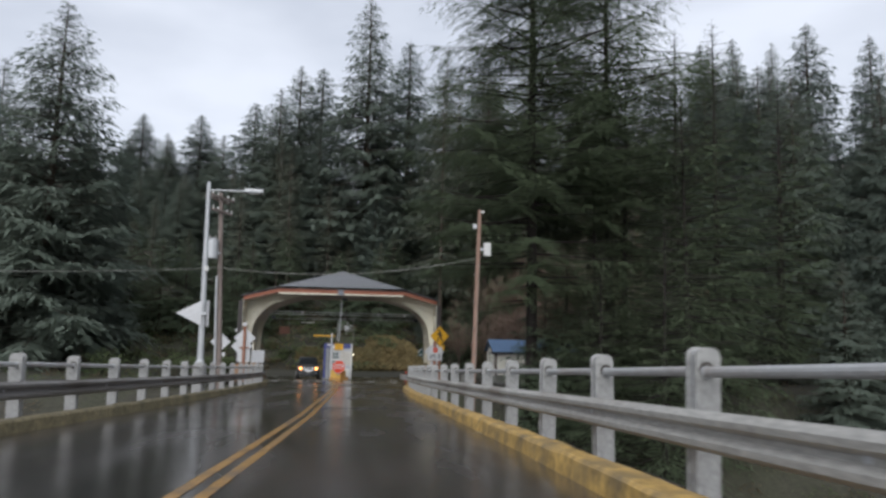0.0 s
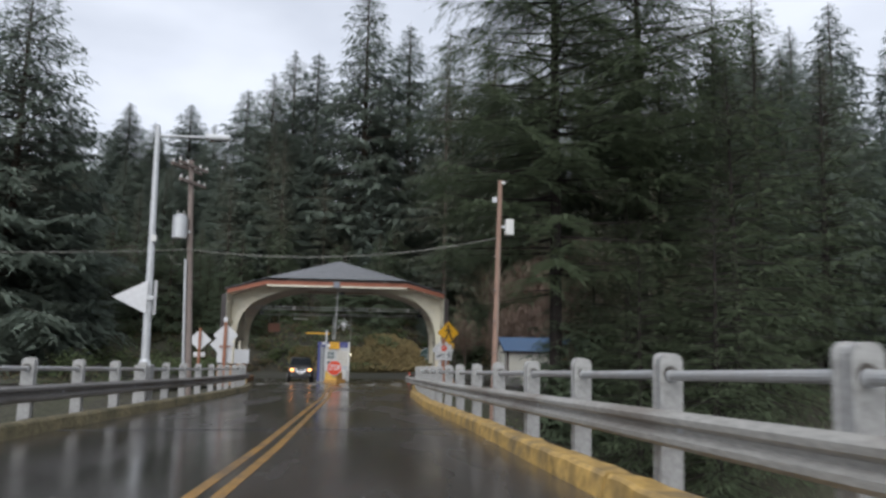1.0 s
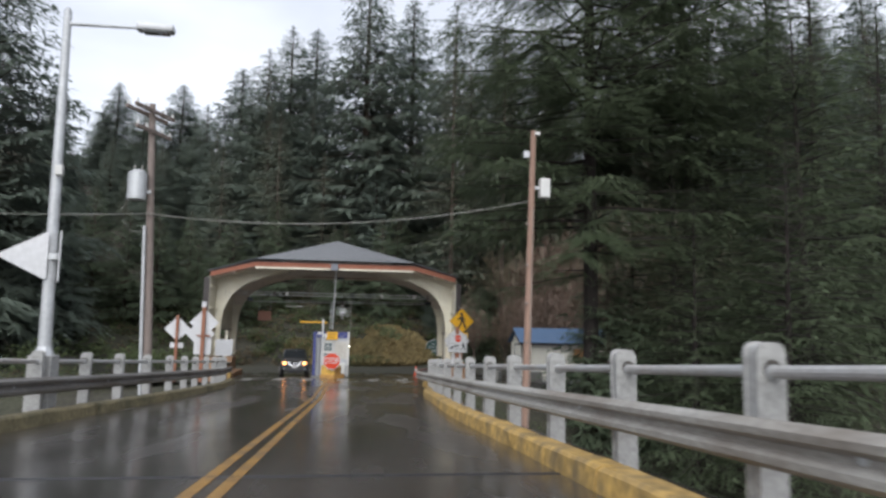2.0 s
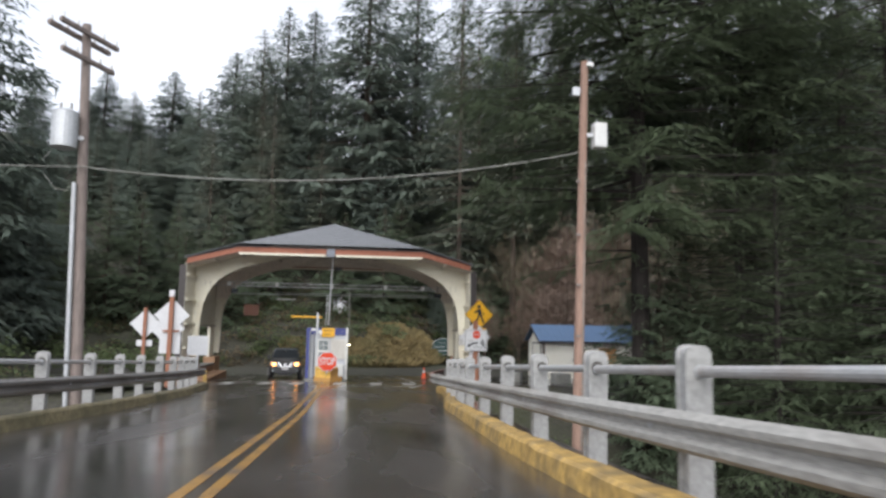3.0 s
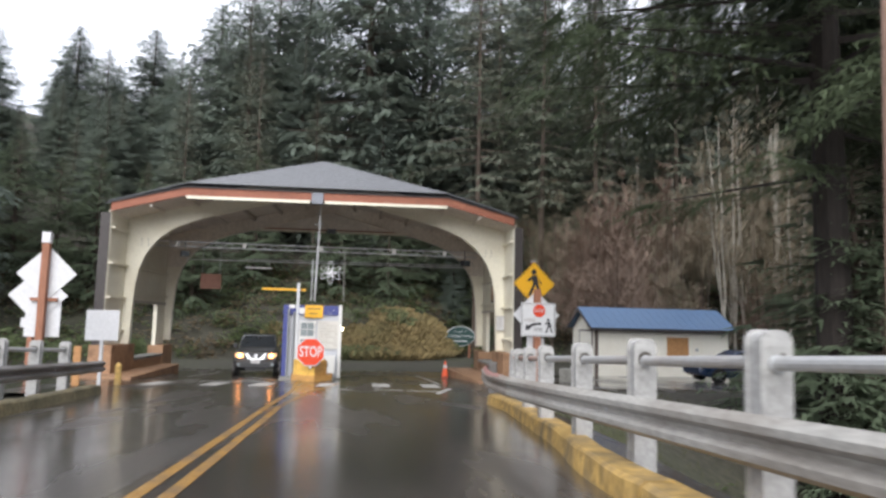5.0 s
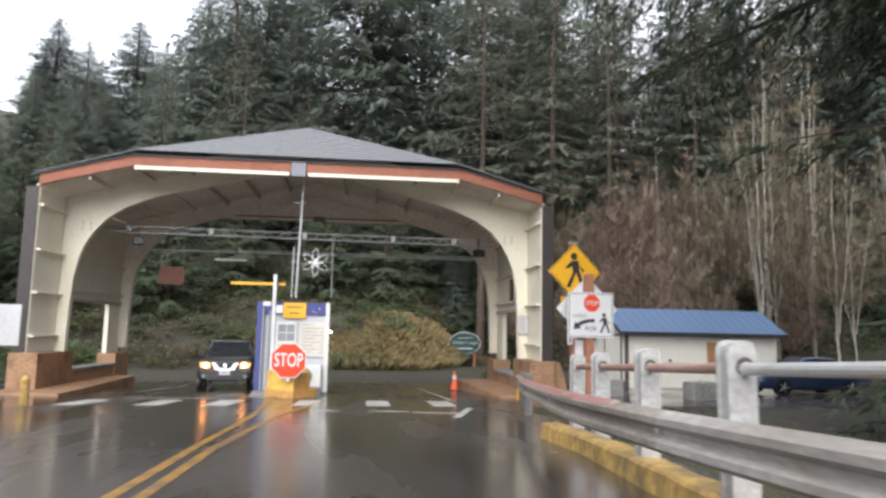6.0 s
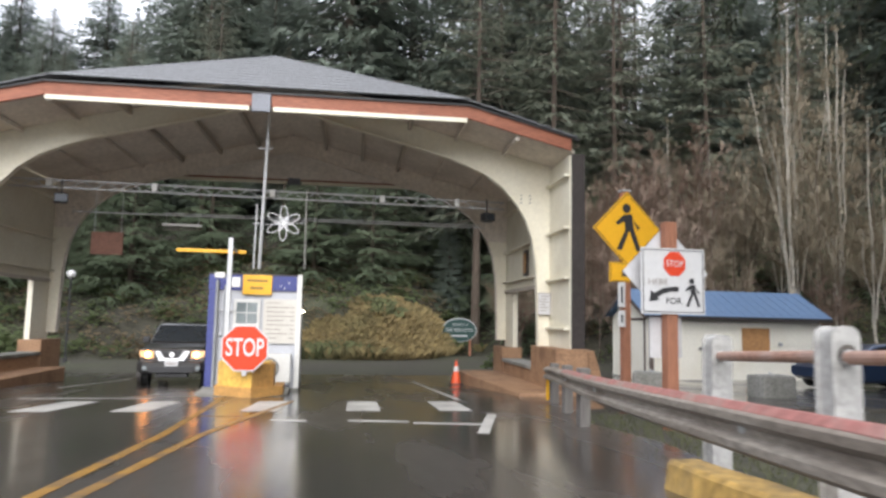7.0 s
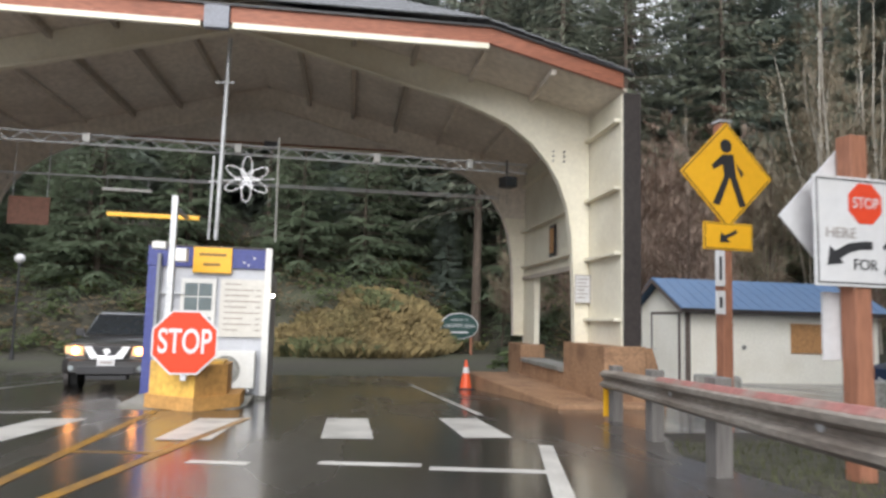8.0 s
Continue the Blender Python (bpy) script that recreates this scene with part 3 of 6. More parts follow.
for a, b in zip([-14, 2.0, 12.0, 22.0, 32.0], [1.96, 11.96, 21.96, 31.96, 41.5]):
    kerb_stone(left_x, -1, M["kerb_grey"], "mossy ochre-stained concrete kerb of the bridge", a, b)

# ---- bridge railings ----
def post_bm(h=1.145):
    bm = bmesh.new()
    prof = [(-0.071, 0), (0.071, 0)] + [(0.076 * math.copysign(abs(math.cos(a)) ** .6, math.cos(a)), h - 0.075 + 0.075 * math.sin(a) ** .7) for a in np.linspace(0, math.pi, 11)]
    poly(bm, prof, 0.14)
    moved(bm, (0, -0.07, 0))
    bmesh.ops.bevel(bm, geom=[e for e in bm.edges if abs(e.verts[0].co.y - e.verts[1].co.y) < .01], offset=0.018, segments=2, affect='EDGES')
    return bm


BEAM = [(-0.0, -0.155), (-0.045, -0.13), (-0.085, -0.105), (-0.085, -0.06), (-0.03, -0.02), (-0.03, 0.02), (-0.085, 0.06), (-0.085, 0.105), (-0.045, 0.13), (0.0, 0.155),
        (0.006, 0.15), (-0.04, 0.125), (-0.078, 0.1), (-0.078, 0.063), (-0.024, 0.022), (-0.024, -0.022), (-0.078, -0.063), (-0.078, -0.1), (-0.04, -0.125), (0.006, -0.15)]


def railing(name, xf, ys, side, pipe_end, beam_ys, label):
    px = lambda y: xf(y) + side * (.13 + (min(max(0, (y - 28) / 7.5), 1.1) * .42 if side > 0 else 0))
    t = thing(name, (0, 0, 0), label, "railing")
    me = mesh_of(post_bm(), "post", M["concrete"])
    for y in ys:
        ob = new("post", me)
        ob.parent = t
        ob.matrix_basis = pose(px(y), y, road_z(y) - 0.02, random.uniform(-1, 1), random.uniform(-1, 1), random.uniform(-3, 3))
    for a, b in zip(ys, ys[1:]):
        red = a > pipe_end
        part("top_rail", T((px(a), a + .05, road_z(a) + .968), (px(b), b - .05, road_z(b) + .968), 0.038), M["pipe_red" if red else "pipe"], t, "rusty red pipe" if red else "")
        for yy, s in ((a, 1), (b, -1)):
            # a flat dark disc paints the shade of the hollow round the pipe
            part("socket", T((px(yy), yy + s * .073, road_z(yy) + .985), (px(yy), yy + s * .08, road_z(yy) + .985), 0.058, n=14), M["socket"], t, "dark disc painted for the shaded pipe recess")
            part("rail_collar", T((px(yy), yy + s * .06, road_z(yy) + .968), (px(yy), yy + s * .11, road_z(yy) + .968), 0.046), M["steel"], t)
    for a, b in zip(beam_ys, beam_ys[1:]):
        seg = list(np.linspace(a, b, 5))
        prof = [(side * u, v * .86) for u, v in BEAM]
        part("guardrail_beam", sweep(bmesh.new(), [(xf(y) - side * 0.02, y, road_z(y) + 0.583) for y in seg], prof), M["beam_left" if side < 0 else "beam_old" if a > 33 else "beam"], t, "dirt-streaked steel beam")
        bolts = bmesh.new()
        tube(bolts, (xf(a + .1) - side * .06, a + .1, road_z(a) + 0.593), (xf(a + .1) - side * .03, a + .1, road_z(a) + 0.593), 0.03, n=8)
        part("bolt", bolts, M["steel"], t)
    return t


right_posts = [1.39 + 2.105 * k for k in range(-7, 7)] + [16.1, 18.2, 20.15, 22.2, 24.25, 26.2, 28.02, 29.9, 31.7, 33.6, 35.5, 37.6, 39.4]
right_beam = [-12 + 3.8 * k for k in range(0, 14)] + [41.2, 44.0, 47.5]
rail_r = railing("bridge_railing", rail_x, right_posts, 1, 33, right_beam, "grey concrete posts with pipe rail and steel guardrail beam")
for y in (43.2, 45.3, 47.4):
    part("beam_post", B(rail_x(y) + .02, rail_x(y) + .17, y - .08, y + .08, road_z(y) - .02, road_z(y) + .78, 0.012), M["beam_post"], rail_r, "short grey wooden post")
for a, b in ((34.6, 38.4), (38.42, 41.6), (41.62, 44.6)):
    seg = list(np.linspace(a, b, 6))
    part("paint_scuff", sweep(bmesh.new(), [(rail_x(y) - .012, y, road_z(y) + .721) for y in seg], [(-.072, -.075), (-.066, -.03), (-.03, .006), (.012, .006), (.012, -.01)]), M["beam_red"], rail_r, "faded red paint scuff")
left_posts = [16.5 + 2.035 * k for k in range(-13, 0)] + [16.5, 18.55, 20.5, 22.45, 24.36, 26.4, 28.5, 30.35, 31.95, 33.7, 35.2, 36.5, 38.2, 40.0]
left_rail = lambda y: left_x(y) - 0.3
railing("bridge_railing", left_rail, left_posts, -1, 99, [-12 + 3.9 * k for k in range(0, 15)], "grey concrete posts with pipe rail and dull guardrail beam")

# ---- toll canopy: steel frames under a clipped gable roof ----
PX, PY, PZ = -1.3, 50.2, -0.09
canopy = thing("toll_canopy", (PX, PY, PZ), "open cream-white toll canopy with arched frames and grey shingle roof", "canopy", rz=-3)
KNEE = 4.78
FRONT, BACK = 1.75, 7.05


def roof_h(x):
    """Underside of the roof over the sideways distance from the middle."""
    return 5.89 + (7.35 - abs(x)) * 0.26


INNER = [(6.98, 1.15), (6.95, 2.4), (6.90, 3.3), (6.80, 3.95), (6.62, 4.45), (6.38, 4.85), (6.03, 5.25), (5.55, 5.60), (5.0, 5.85), (4.45, 6.04), (3.85, 6.2), (3.24, 6.36), (2.2, 6.63), (1.1, 6.92), (0, 7.2)]


def frame_parts(y, column, upper):
    """One arched frame: two solid webs that reach the roof, edged with flanges, on painted bases."""
    for s in (-1, 1):
        lo = [q for q in INNER if q[1] < 4.5]
        hi = [q for q in INNER if q[1] > 4.4]
        for nm, pts, m in (("column_web", lo + [(7.29, 4.45), (7.29, 1.15)], column), ("rib_web", hi + [(0, roof_h(0) - .01), (7.29, roof_h(7.29) - .01), (7.29, 4.45)], upper)):
            part(nm, moved(poly(bmesh.new(), [(s * x, z) for x, z in pts], 0.05), (0, y - 0.025, 0)), m, canopy)
        fl = bmesh.new()
        rings = []
        for (x, z), (x2, z2) in zip(INNER, INNER[1:] + [(-.5, 7.3)]):
            d = Vector((x2 - x, 0, z2 - z)).normalized()
            nx, nz = d.z * .012, -d.x * .012
            rings.append([fl.verts.new((s * (x + k * nx), yy, z + k * nz)) for k, yy in ((-1, y - .10), (1, y - .10), (1, y + .10), (-1, y + .10))])
        for r0, r1 in zip(rings, rings[1:]):
            for i in range(4):
                j = (i + 1) % 4
                fl.faces.new((r0[i], r0[j], r1[j], r1[i]))
        part("flange", fl, upper, canopy)
        for i in range(3):
            for dx in (0, 0.24):
                part("bolt", T((s * (6.50 + dx), y - .06, 4.90 + i * .10), (s * (6.50 + dx), y - .02, 4.90 + i * .10), 0.022, n=6), M["concrete_dark"], canopy)


frame_parts(FRONT, M["white"], M["white"])
# the cream back rib gets the tan soffit colour as painted shade
frame_parts(BACK, M["white"], M["soffit"])

# roof: two slopes, clipped at both ends, each with courses of shingles
YB = 8.8
RIDGE = 8.38
HIP = 1.7


def slope_quad(bm, a, b, c, d, t=0.03):
    up = (b - a).cross(d - a).normalized()
    if up.z < 0:
        up = -up
    lo = [bm.verts.new(v) for v in (a, b, c, d)]
    hi = [bm.verts.new(v + up * t) for v in (a, b, c, d)]
    bm.faces.new(lo[::-1])
    bm.faces.new(hi)
    for i in range(4):
        j = (i + 1) % 4
        bm.faces.new((lo[i], lo[j], hi[j], hi[i]))


def roof_top(x):
    return 6.22 + (7.45 - abs(x)) * 0.288


for s in (-1, 1):
    n = 22
    for i in range(n):
        x0, x1 = 7.45 - 7.45 * i / n, 7.45 - 7.45 * (i + 1) / n
        clip = lambda x: max(0.0, (KNEE - x) / KNEE * HIP)
        f0, f1 = -0.08 + clip(x0), -0.08 + clip(x1)
        g0, g1 = YB - clip(x0), YB - clip(x1)
        bm = bmesh.new()
        slope_quad(bm, Vector((s * x0, f0, roof_top(x0) + .035)), Vector((s * x0, g0, roof_top(x0) + .035)), Vector((s * x1, g1, roof_top(x1) + .012)), Vector((s * x1, f1, roof_top(x1) + .012)))
        part("shingle_course", bm, M["shingle"], canopy)
    bm = bmesh.new()
    pts = [Vector((s * 7.4, 0, roof_h(7.4))), Vector((s * 7.4, YB - .1, roof_h(7.4))), Vector((s * KNEE, YB - .1, roof_h(KNEE))), Vector((0, YB - HIP - .1, roof_h(0))), Vector((0, HIP, roof_h(0))), Vector((s * KNEE, 0, roof_h(KNEE)))]
    lo = [bm.verts.new(v) for v in pts]
    hi = [bm.verts.new(v + Vector((0, 0, .06))) for v in pts]
    bm.faces.new(lo)
    bm.faces.new(hi[::-1])
    for i in range(6):
        bm.faces.new((lo[i], lo[(i + 1) % 6], hi[(i + 1) % 6], hi[i]))
    part("soffit", bm, M["soffit"], canopy, "stained tan plywood underside")
    for x in (1.1, 2.3, 3.5, 4.72, 6.0):
        c = max(0.0, (KNEE - x) / KNEE * HIP)
        part("purlin", B(s * x - .045, s * x + .045, 0.05 + c, YB - .2 - c, roof_h(x) - (.17 if x < 4 else .11), roof_h(x) - .01), M["rafter" if x < 4 else "soffit"], canopy)
for front in (True, False):
    n = 12
    for i in range(n):
        a, b = i / n, (i + 1) / n
        xa, xb = KNEE * (1 - a), KNEE * (1 - b)
        ya, yb = -0.1 + HIP * a, -0.1 + HIP * b
        if not front:
            ya, yb = YB - ya - .1, YB - yb - .1
        za, zb = roof_top(KNEE) + (RIDGE - roof_top(KNEE)) * a, roof_top(KNEE) + (RIDGE - roof_top(KNEE)) * b
        bm = bmesh.new()
        slope_quad(bm, Vector((-xa, ya, za + .030)), Vector((xa, ya, za + .030)), Vector((xb, yb, zb + .018)), Vector((-xb, yb, zb + .018)))
        part("shingle_course", bm, M["shingle"], canopy)
    y0 = -0.02 if front else YB - 0.1
    bm = bmesh.new()
    a = [Vector((-KNEE, y0 + .03, roof_h(KNEE))), Vector((KNEE, y0 + .03, roof_h(KNEE))), Vector((0, (HIP if front else YB - HIP - .1), roof_h(0) - .15))]
    vs = [bm.verts.new(v) for v in a]
    ws = [bm.verts.new(v + Vector((0, 0, .06))) for v in a]
    bm.faces.new(vs)
    bm.faces.new(ws[::-1])
    for i in range(3):
        bm.faces.new((vs[i], vs[(i + 1) % 3], ws[(i + 1) % 3], ws[i]))
    part("hip_soffit", bm, M["soffit"], canopy)
    z = roof_h(KNEE)
    for x0, x1 in ((-KNEE, -0.28), (0.16, KNEE)):
        part("fascia_board", B(x0, x1, y0 - .07, y0, z + 0.005, z + .30, 0.008), M["fascia"], canopy, "weathered red-brown fascia")
        part("white_trim", B(x0 + .05, x1 - .05, y0 - .10, y0 - .0, z - .10, z + .0), M["white"], canopy, "white trim strip")
    part("drip_edge", B(-KNEE - .05, KNEE + .05, y0 - .12, y0 + .04, z + .30, z + .335), M["black"], canopy)
    part("gutter_box", B(-0.27, 0.15, y0 - .13, y0 - .01, z - .12, z + .29, 0.01), M["meter_grey"], canopy, "grey metal junction box")
    for s in (-1, 1):
        q = bmesh.new()
        poly(q, [(s * KNEE, z + .005), (s * KNEE, z + .30), (s * 7.3, roof_h(7.3) + .30), (s * 7.3, roof_h(7.3) + .005)], 0.07)
        part("fascia_board", moved(q, (0, y0 - .07, 0)), M["fascia"], canopy, "weathered red-brown fascia")
        q = bmesh.new()
        poly(q, [(s * KNEE, z + .30), (s * KNEE, z + .335), (s * 7.5, roof_h(7.5) + .335), (s * 7.5, roof_h(7.5) + .30)], 0.14)
        part("drip_edge", moved(q, (0, y0 - .12, 0)), M["black"], canopy)
for s in (-1, 1):
    part("corner_post", B(min(s * 7.46, s * 7.66), max(s * 7.46, s * 7.66), 0.02, 0.45, -0.2, 5.85, 0.02), M["dark_brown"], canopy, "dark brown corner boards")
    part("corner_board", B(min(s * 7.33, s * 7.66), max(s * 7.33, s * 7.66), -.03, .015, -0.2, 5.85, 0.005), M["dark_brown"], canopy, "dark brown corner boards")
    # side wall with its opening between the two frames
    outline = [(.04, 1.15), (2.55, 1.15), (2.55, 2.74), (6.0, 2.74), (6.0, 0.95), (7.2, 0.95), (7.2, 5.84), (.04, 5.84)]
    part("side_wall", moved(poly(bmesh.new(), outline, .15, 'x'), (7.305 if s > 0 else -7.455, 0, 0)), M["white"], canopy, "cream panelled side wall")
    part("wall_rail", B(min(s * 7.22, s * 7.30), max(s * 7.22, s * 7.30), FRONT + .1, BACK - .1, 2.70, 2.80), M["rafter"], canopy)
    for z in (1.62, 2.84, 4.06, 5.34):
        part("wall_girt", B(min(s * 7.17, s * 7.30), max(s * 7.17, s * 7.30), .06, FRONT - .03, z - .03, z + .03, .006), M["white"], canopy, "cream horizontal girt")
        if z > 2:
            h = z + (.22 if z < 3 else 0)
            part("wall_girt", B(min(s * 7.16, s * 7.30), max(s * 7.16, s * 7.30), FRONT + .06, BACK - .06, h - .03, h + .03, .006), M["white"], canopy)
    part("pier_base", B(min(s * 6.94, s * 7.72), max(s * 6.94, s * 7.72), -.08, 2.3, -0.4, 1.15, 0.02), M["brick"], canopy, "brown-painted pier base")
    part("pier_base", B(min(s * 6.94, s * 7.6), max(s * 6.94, s * 7.6), 5.95, 7.35, -0.4, 0.95, 0.02), M["brick"], canopy, "brown-painted pier base")
    part("low_wall", B(min(s * 6.98, s * 7.5), max(s * 6.98, s * 7.5), 2.3, 5.95, -0.35, 0.5, 0.02), M["brick"], canopy, "brown-painted low wall")
    part("wall_coping", B(min(s * 6.93, s * 7.55), max(s * 6.93, s * 7.55), 2.31, 5.94, 0.5, 0.6, 0.015), M["concrete_dark"], canopy)
wing = poly(bmesh.new(), [(7.73, -0.25), (8.25, -0.25), (8.02, 0.75), (7.9, 1.12), (7.73, 1.12)], 0.6)
part("wing_wall", moved(wing, (0, 0.05, 0)), M["brick"], canopy, "brown wing wall with sloping end")
notice = part("wall_notice", B(6.96, 7.30, FRONT - .105, FRONT - .09, 1.95, 2.53), M["sign_white"], canopy, "white notice plate with small print")
for x0, x1, z0, z1 in ((6.96, 7.30, 1.95, 1.97), (6.96, 7.30, 2.51, 2.53), (6.96, 6.98, 1.97, 2.51), (7.28, 7.30, 1.97, 2.51)):
    part("border", B(x0, x1, FRONT - .113, FRONT - .106, z0, z1), M["ink"], notice)
for i in range(6):
    part("print_bar", B(7.02, (7.24, 7.20, 7.24, 7.16, 7.23, 7.18)[i], FRONT - .111, FRONT - .106, 2.43 - i * .075, 2.455 - i * .075), M["ink"], notice)

for x, w in ((5.55, 1.1), (-8.2, 1.2)):
    isl = bmesh.new()
    box(isl, PX + (5.9 if x > 0 else -7.7), PX + (7.8 if x > 0 else -5.9), 49.3, 56.5, -0.8, road_z(52) + 0.2, 0.04)
    solo("kerb_island", isl, M["brick"], label="low brown-stained concrete kerb island at the canopy pier", category="kerb", kind="structure")

# ---- toll booth on its island ----
bz = road_z(51.4)
booth = thing("toll_booth", (-1.42, 51.4, bz - .11), "pale grey toll booth with blue band and rate board", "booth")
part("wall_front", B(-1.02, 1.02, 0, .09, 0.18, 2.5, 0.004), M["booth"], booth)
part("wall_back", B(-1.02, 1.02, 2.5, 2.6, 0.18, 2.5), M["booth"], booth)
part("wall_side", B(-1.05, -1.0, 0.095, 2.495, 0.18, 2.5), M["blue_band"], booth, "blue-painted side wall")
part("wall_side", B(1.0, 1.1, 0.095, 2.495, 0.18, 2.5), M["booth"], booth)
for z in np.arange(0.4, 2.4, 0.2):
    part("siding_lap", B(-1.0, 0.98, -0.012, 0.0, z - .004, z + .012), M["booth"], booth)
part("plinth", B(-1.12, 1.12, -.02, 2.62, -0.1, 0.18, 0.01), M["concrete_dark"], booth)
part("blue_band", B(-1.07, 1.0, -.05, 2.62, 2.5, 2.86, 0.01), M["blue_band"], booth, "royal blue band under the roof")
part("roof", B(-1.08, 1.02, -.04, 2.64, 2.865, 2.90, 0.01), M["dark_brown"], booth)
part("corner_trim", B(1.0, 1.12, -.06, .08, 0.18, 2.9, 0.008), M["white_clean"], booth, "white corner board")
part("corner_board", B(-1.06, -.86, -.04, -.002, 0.18, 2.495, 0.006), M["blue_band"], booth, "blue-painted corner board")
win = part("window", B(-.47, .15, -.055, -.015, 0.98, 2.29, 0.01), M["white_clean"], booth, "white sash window with glazing bars")
for z0, z1 in ((1.05, 1.6), (1.7, 2.22)):
    for i in range(2):
        for j in range(2):
            part("pane", B(-.40 + i * .25, -.17 + i * .25, -.062, -.056, z0 + j * (z1 - z0) / 2 + .012, z0 + (j + 1) * (z1 - z0) / 2 - .012), M["booth_glass"], win)
board = part("rate_board", B(.22, 1.0, -.05, -.012, 1.24, 2.30, 0.006), M["rate_board"], booth, "cream printed rate board")
for i in range(9):
    wd = (.30, .52, .44, .58, .40, .54, .34, .50, .26)[i]
    part("print_bar", B(.30, .30 + wd, -.055, -.051, 2.20 - i * .105, 2.217 - i * .105), M["print"], board)
    if i:
        part("print_bar", B(.86, .95, -.055, -.051, 2.20 - i * .105, 2.217 - i * .105), M["print"], board)
M["sign_ink"] = mat("brown_worn_ink", (.20, .12, .03), .6, .3, 6, 0)
ysn = part("yellow_sign", B(-.28, .40, -.09, -.055, 2.40, 2.87, 0.006), M["sign_yellow"], booth, "yellow notice with dark print")
for z, a, b in ((2.70, -.18, .30), (2.52, -.10, .20)):
    part("print_bar", B(a, b, -.095, -.091, z + .01, z + .06), M["sign_ink"], ysn)
ac = part("cooling_unit", B(.16, .92, -.34, -.02, 0.34, 1.0, 0.02), M["white_clean"], booth, "white outdoor cooling unit")
part("fan_grille", T((.42, -.36, .67), (.42, -.34, .67), .25, n=24), M["concrete_dark"], ac)
part("fan_hub", T((.42, -.375, .67), (.42, -.361, .67), .06, n=12), M["black"], ac)
for x0 in (.24, .8):
    part("bracket", B(x0, x0 + .05, -.33, -.0, 0.29, .338), M["steel"], ac)
part("wall_lamp", B(1.13, 1.19, -.10, -.03, 1.99, 2.04, 0.01), mat("lit_lamp_glass", (.9, .85, .7), .3, .02, 2, 0, emit=((1, .86, .6), 9.0)), booth, "small lit lamp")
for x, z in ((.62, 2.62), (.80, 2.70), (.7, 2.57)):
    part("star_sticker", T((x, -.056, z), (x, -.051, z), .022, n=5), M["sign_white"], booth)
part("conduit", T((-.86, -.09, .2), (-.86, -.09, 2.72), .04), M["steel_dull"], booth)
part("conduit", T((-.66, -.06, .2), (-.66, -.06, 2.60), .045), M["steel_dull"], booth)
part("conduit_band", B(-.9, -.4, -.08, -.03, 1.42, 1.45), M["steel"], booth)
part("conduit_band", B(-.9, -.4, -.08, -.03, 2.0, 2.03), M["steel"], booth)

ip = poly(bmesh.new(), [(-1.35, 49.75), (-1.05, 48.85), (-0.35, 48.45), (0.35, 48.9), (0.6, 49.8), (0.6, 55.6), (-1.35, 55.6)], 0.30, 'z')
solo("booth_island", moved(ip, (-1.1, 0, bz - .2)), M["concrete_dark"], label="raised wet concrete island under the toll booth", category="kerb", kind="structure")

# barrier nose in front of the booth, with its stop sign
bar = thing("barrier_block", (-1.2, 49.0, road_z(49)), "yellow-painted wedge barrier with worn tan side", "barrier")
nose = bmesh.new()
poly(nose, [(0.02, -.12), (-.72, .42), (-.72, 1.1), (-.02, 1.1)], .70, 'z')
part("yellow_face", nose, M["barrier"], bar, "yellow painted side")
nose = bmesh.new()
poly(nose, [(0.03, -.12), (.42, .42), (.42, 1.1), (-.015, 1.1)], .66, 'z')
part("tan_face", nose, M["barrier_wood"], bar, "worn tan-orange side")
foot = bmesh.new()
poly(foot, [(0.02, -.16), (-.78, .42), (-.78, 1.3), (.62, 1.3), (.62, .5)], .20, 'z')
part("footing", foot, M["barrier_wood"], bar)
part("cap", B(-.45, .36, .38, .95, .66, .71, 0.01), M["barrier"], bar)


def octagon(r):
    k = r / math.cos(math.pi / 8)
    return [(k * math.cos(math.pi / 8 + i * math.pi / 4), k * math.sin(math.pi / 8 + i * math.pi / 4)) for i in range(8)]


st = thing("stop_sign", (-1.33, 48.74, road_z(48.7)), "red octagonal stop sign with white border on short post", "sign", rz=-2)
part("post", B(-.04, .04, .02, .09, .45, 1.3), M["steel"], st)
part("bracket", B(-.03, .03, .09, .35, .50, .58), M["steel"], st)
part("plate", moved(poly(bmesh.new(), [(u, v + 1.0) for u, v in octagon(.465)], .012), (0, .006, 0)), M["sign_white"], st, "white border")
face = part("face", moved(poly(bmesh.new(), [(u, v + 1.0) for u, v in octagon(.437)], .006), (0, -.002, 0)), M["sign_red"], st, "red reflective face")
text_mesh("STOP", .50, M["sign_white"], st, (0, -.006, 1.0), width=.75, bold=.007)

# gate post with its yellow clearance arm
gp = thing("gate_post", (-1.92, 50.5, road_z(50.5) + .08), "grey square steel gate post with yellow arm", "post")
part("post", B(-.05, .05, -.05, .05, 0, 3.43, .006), M["steel"], gp)
part("clearance_arm", B(-1.42, .22, 1.2, 1.27, 3.18, 3.26, .01), M["sign_yellow"], gp, "yellow clearance arm")
part("arm_bracket", B(-.03, .03, .05, 1.2, 3.19, 3.25), M["steel"], gp)
part("camera_box", B(.08, .26, -.14, .08, 2.30, 2.52, .01), M["white_clean"], gp, "white camera housing")
part("camera_box", B(-.30, -.08, -.16, .06, 2.50, 2.62, .01), M["white_clean"], gp, "white camera housing")
part("camera_arm", T((.0, 0, 2.4), (.1, 0, 2.4), .02, n=8), M["steel"], gp)

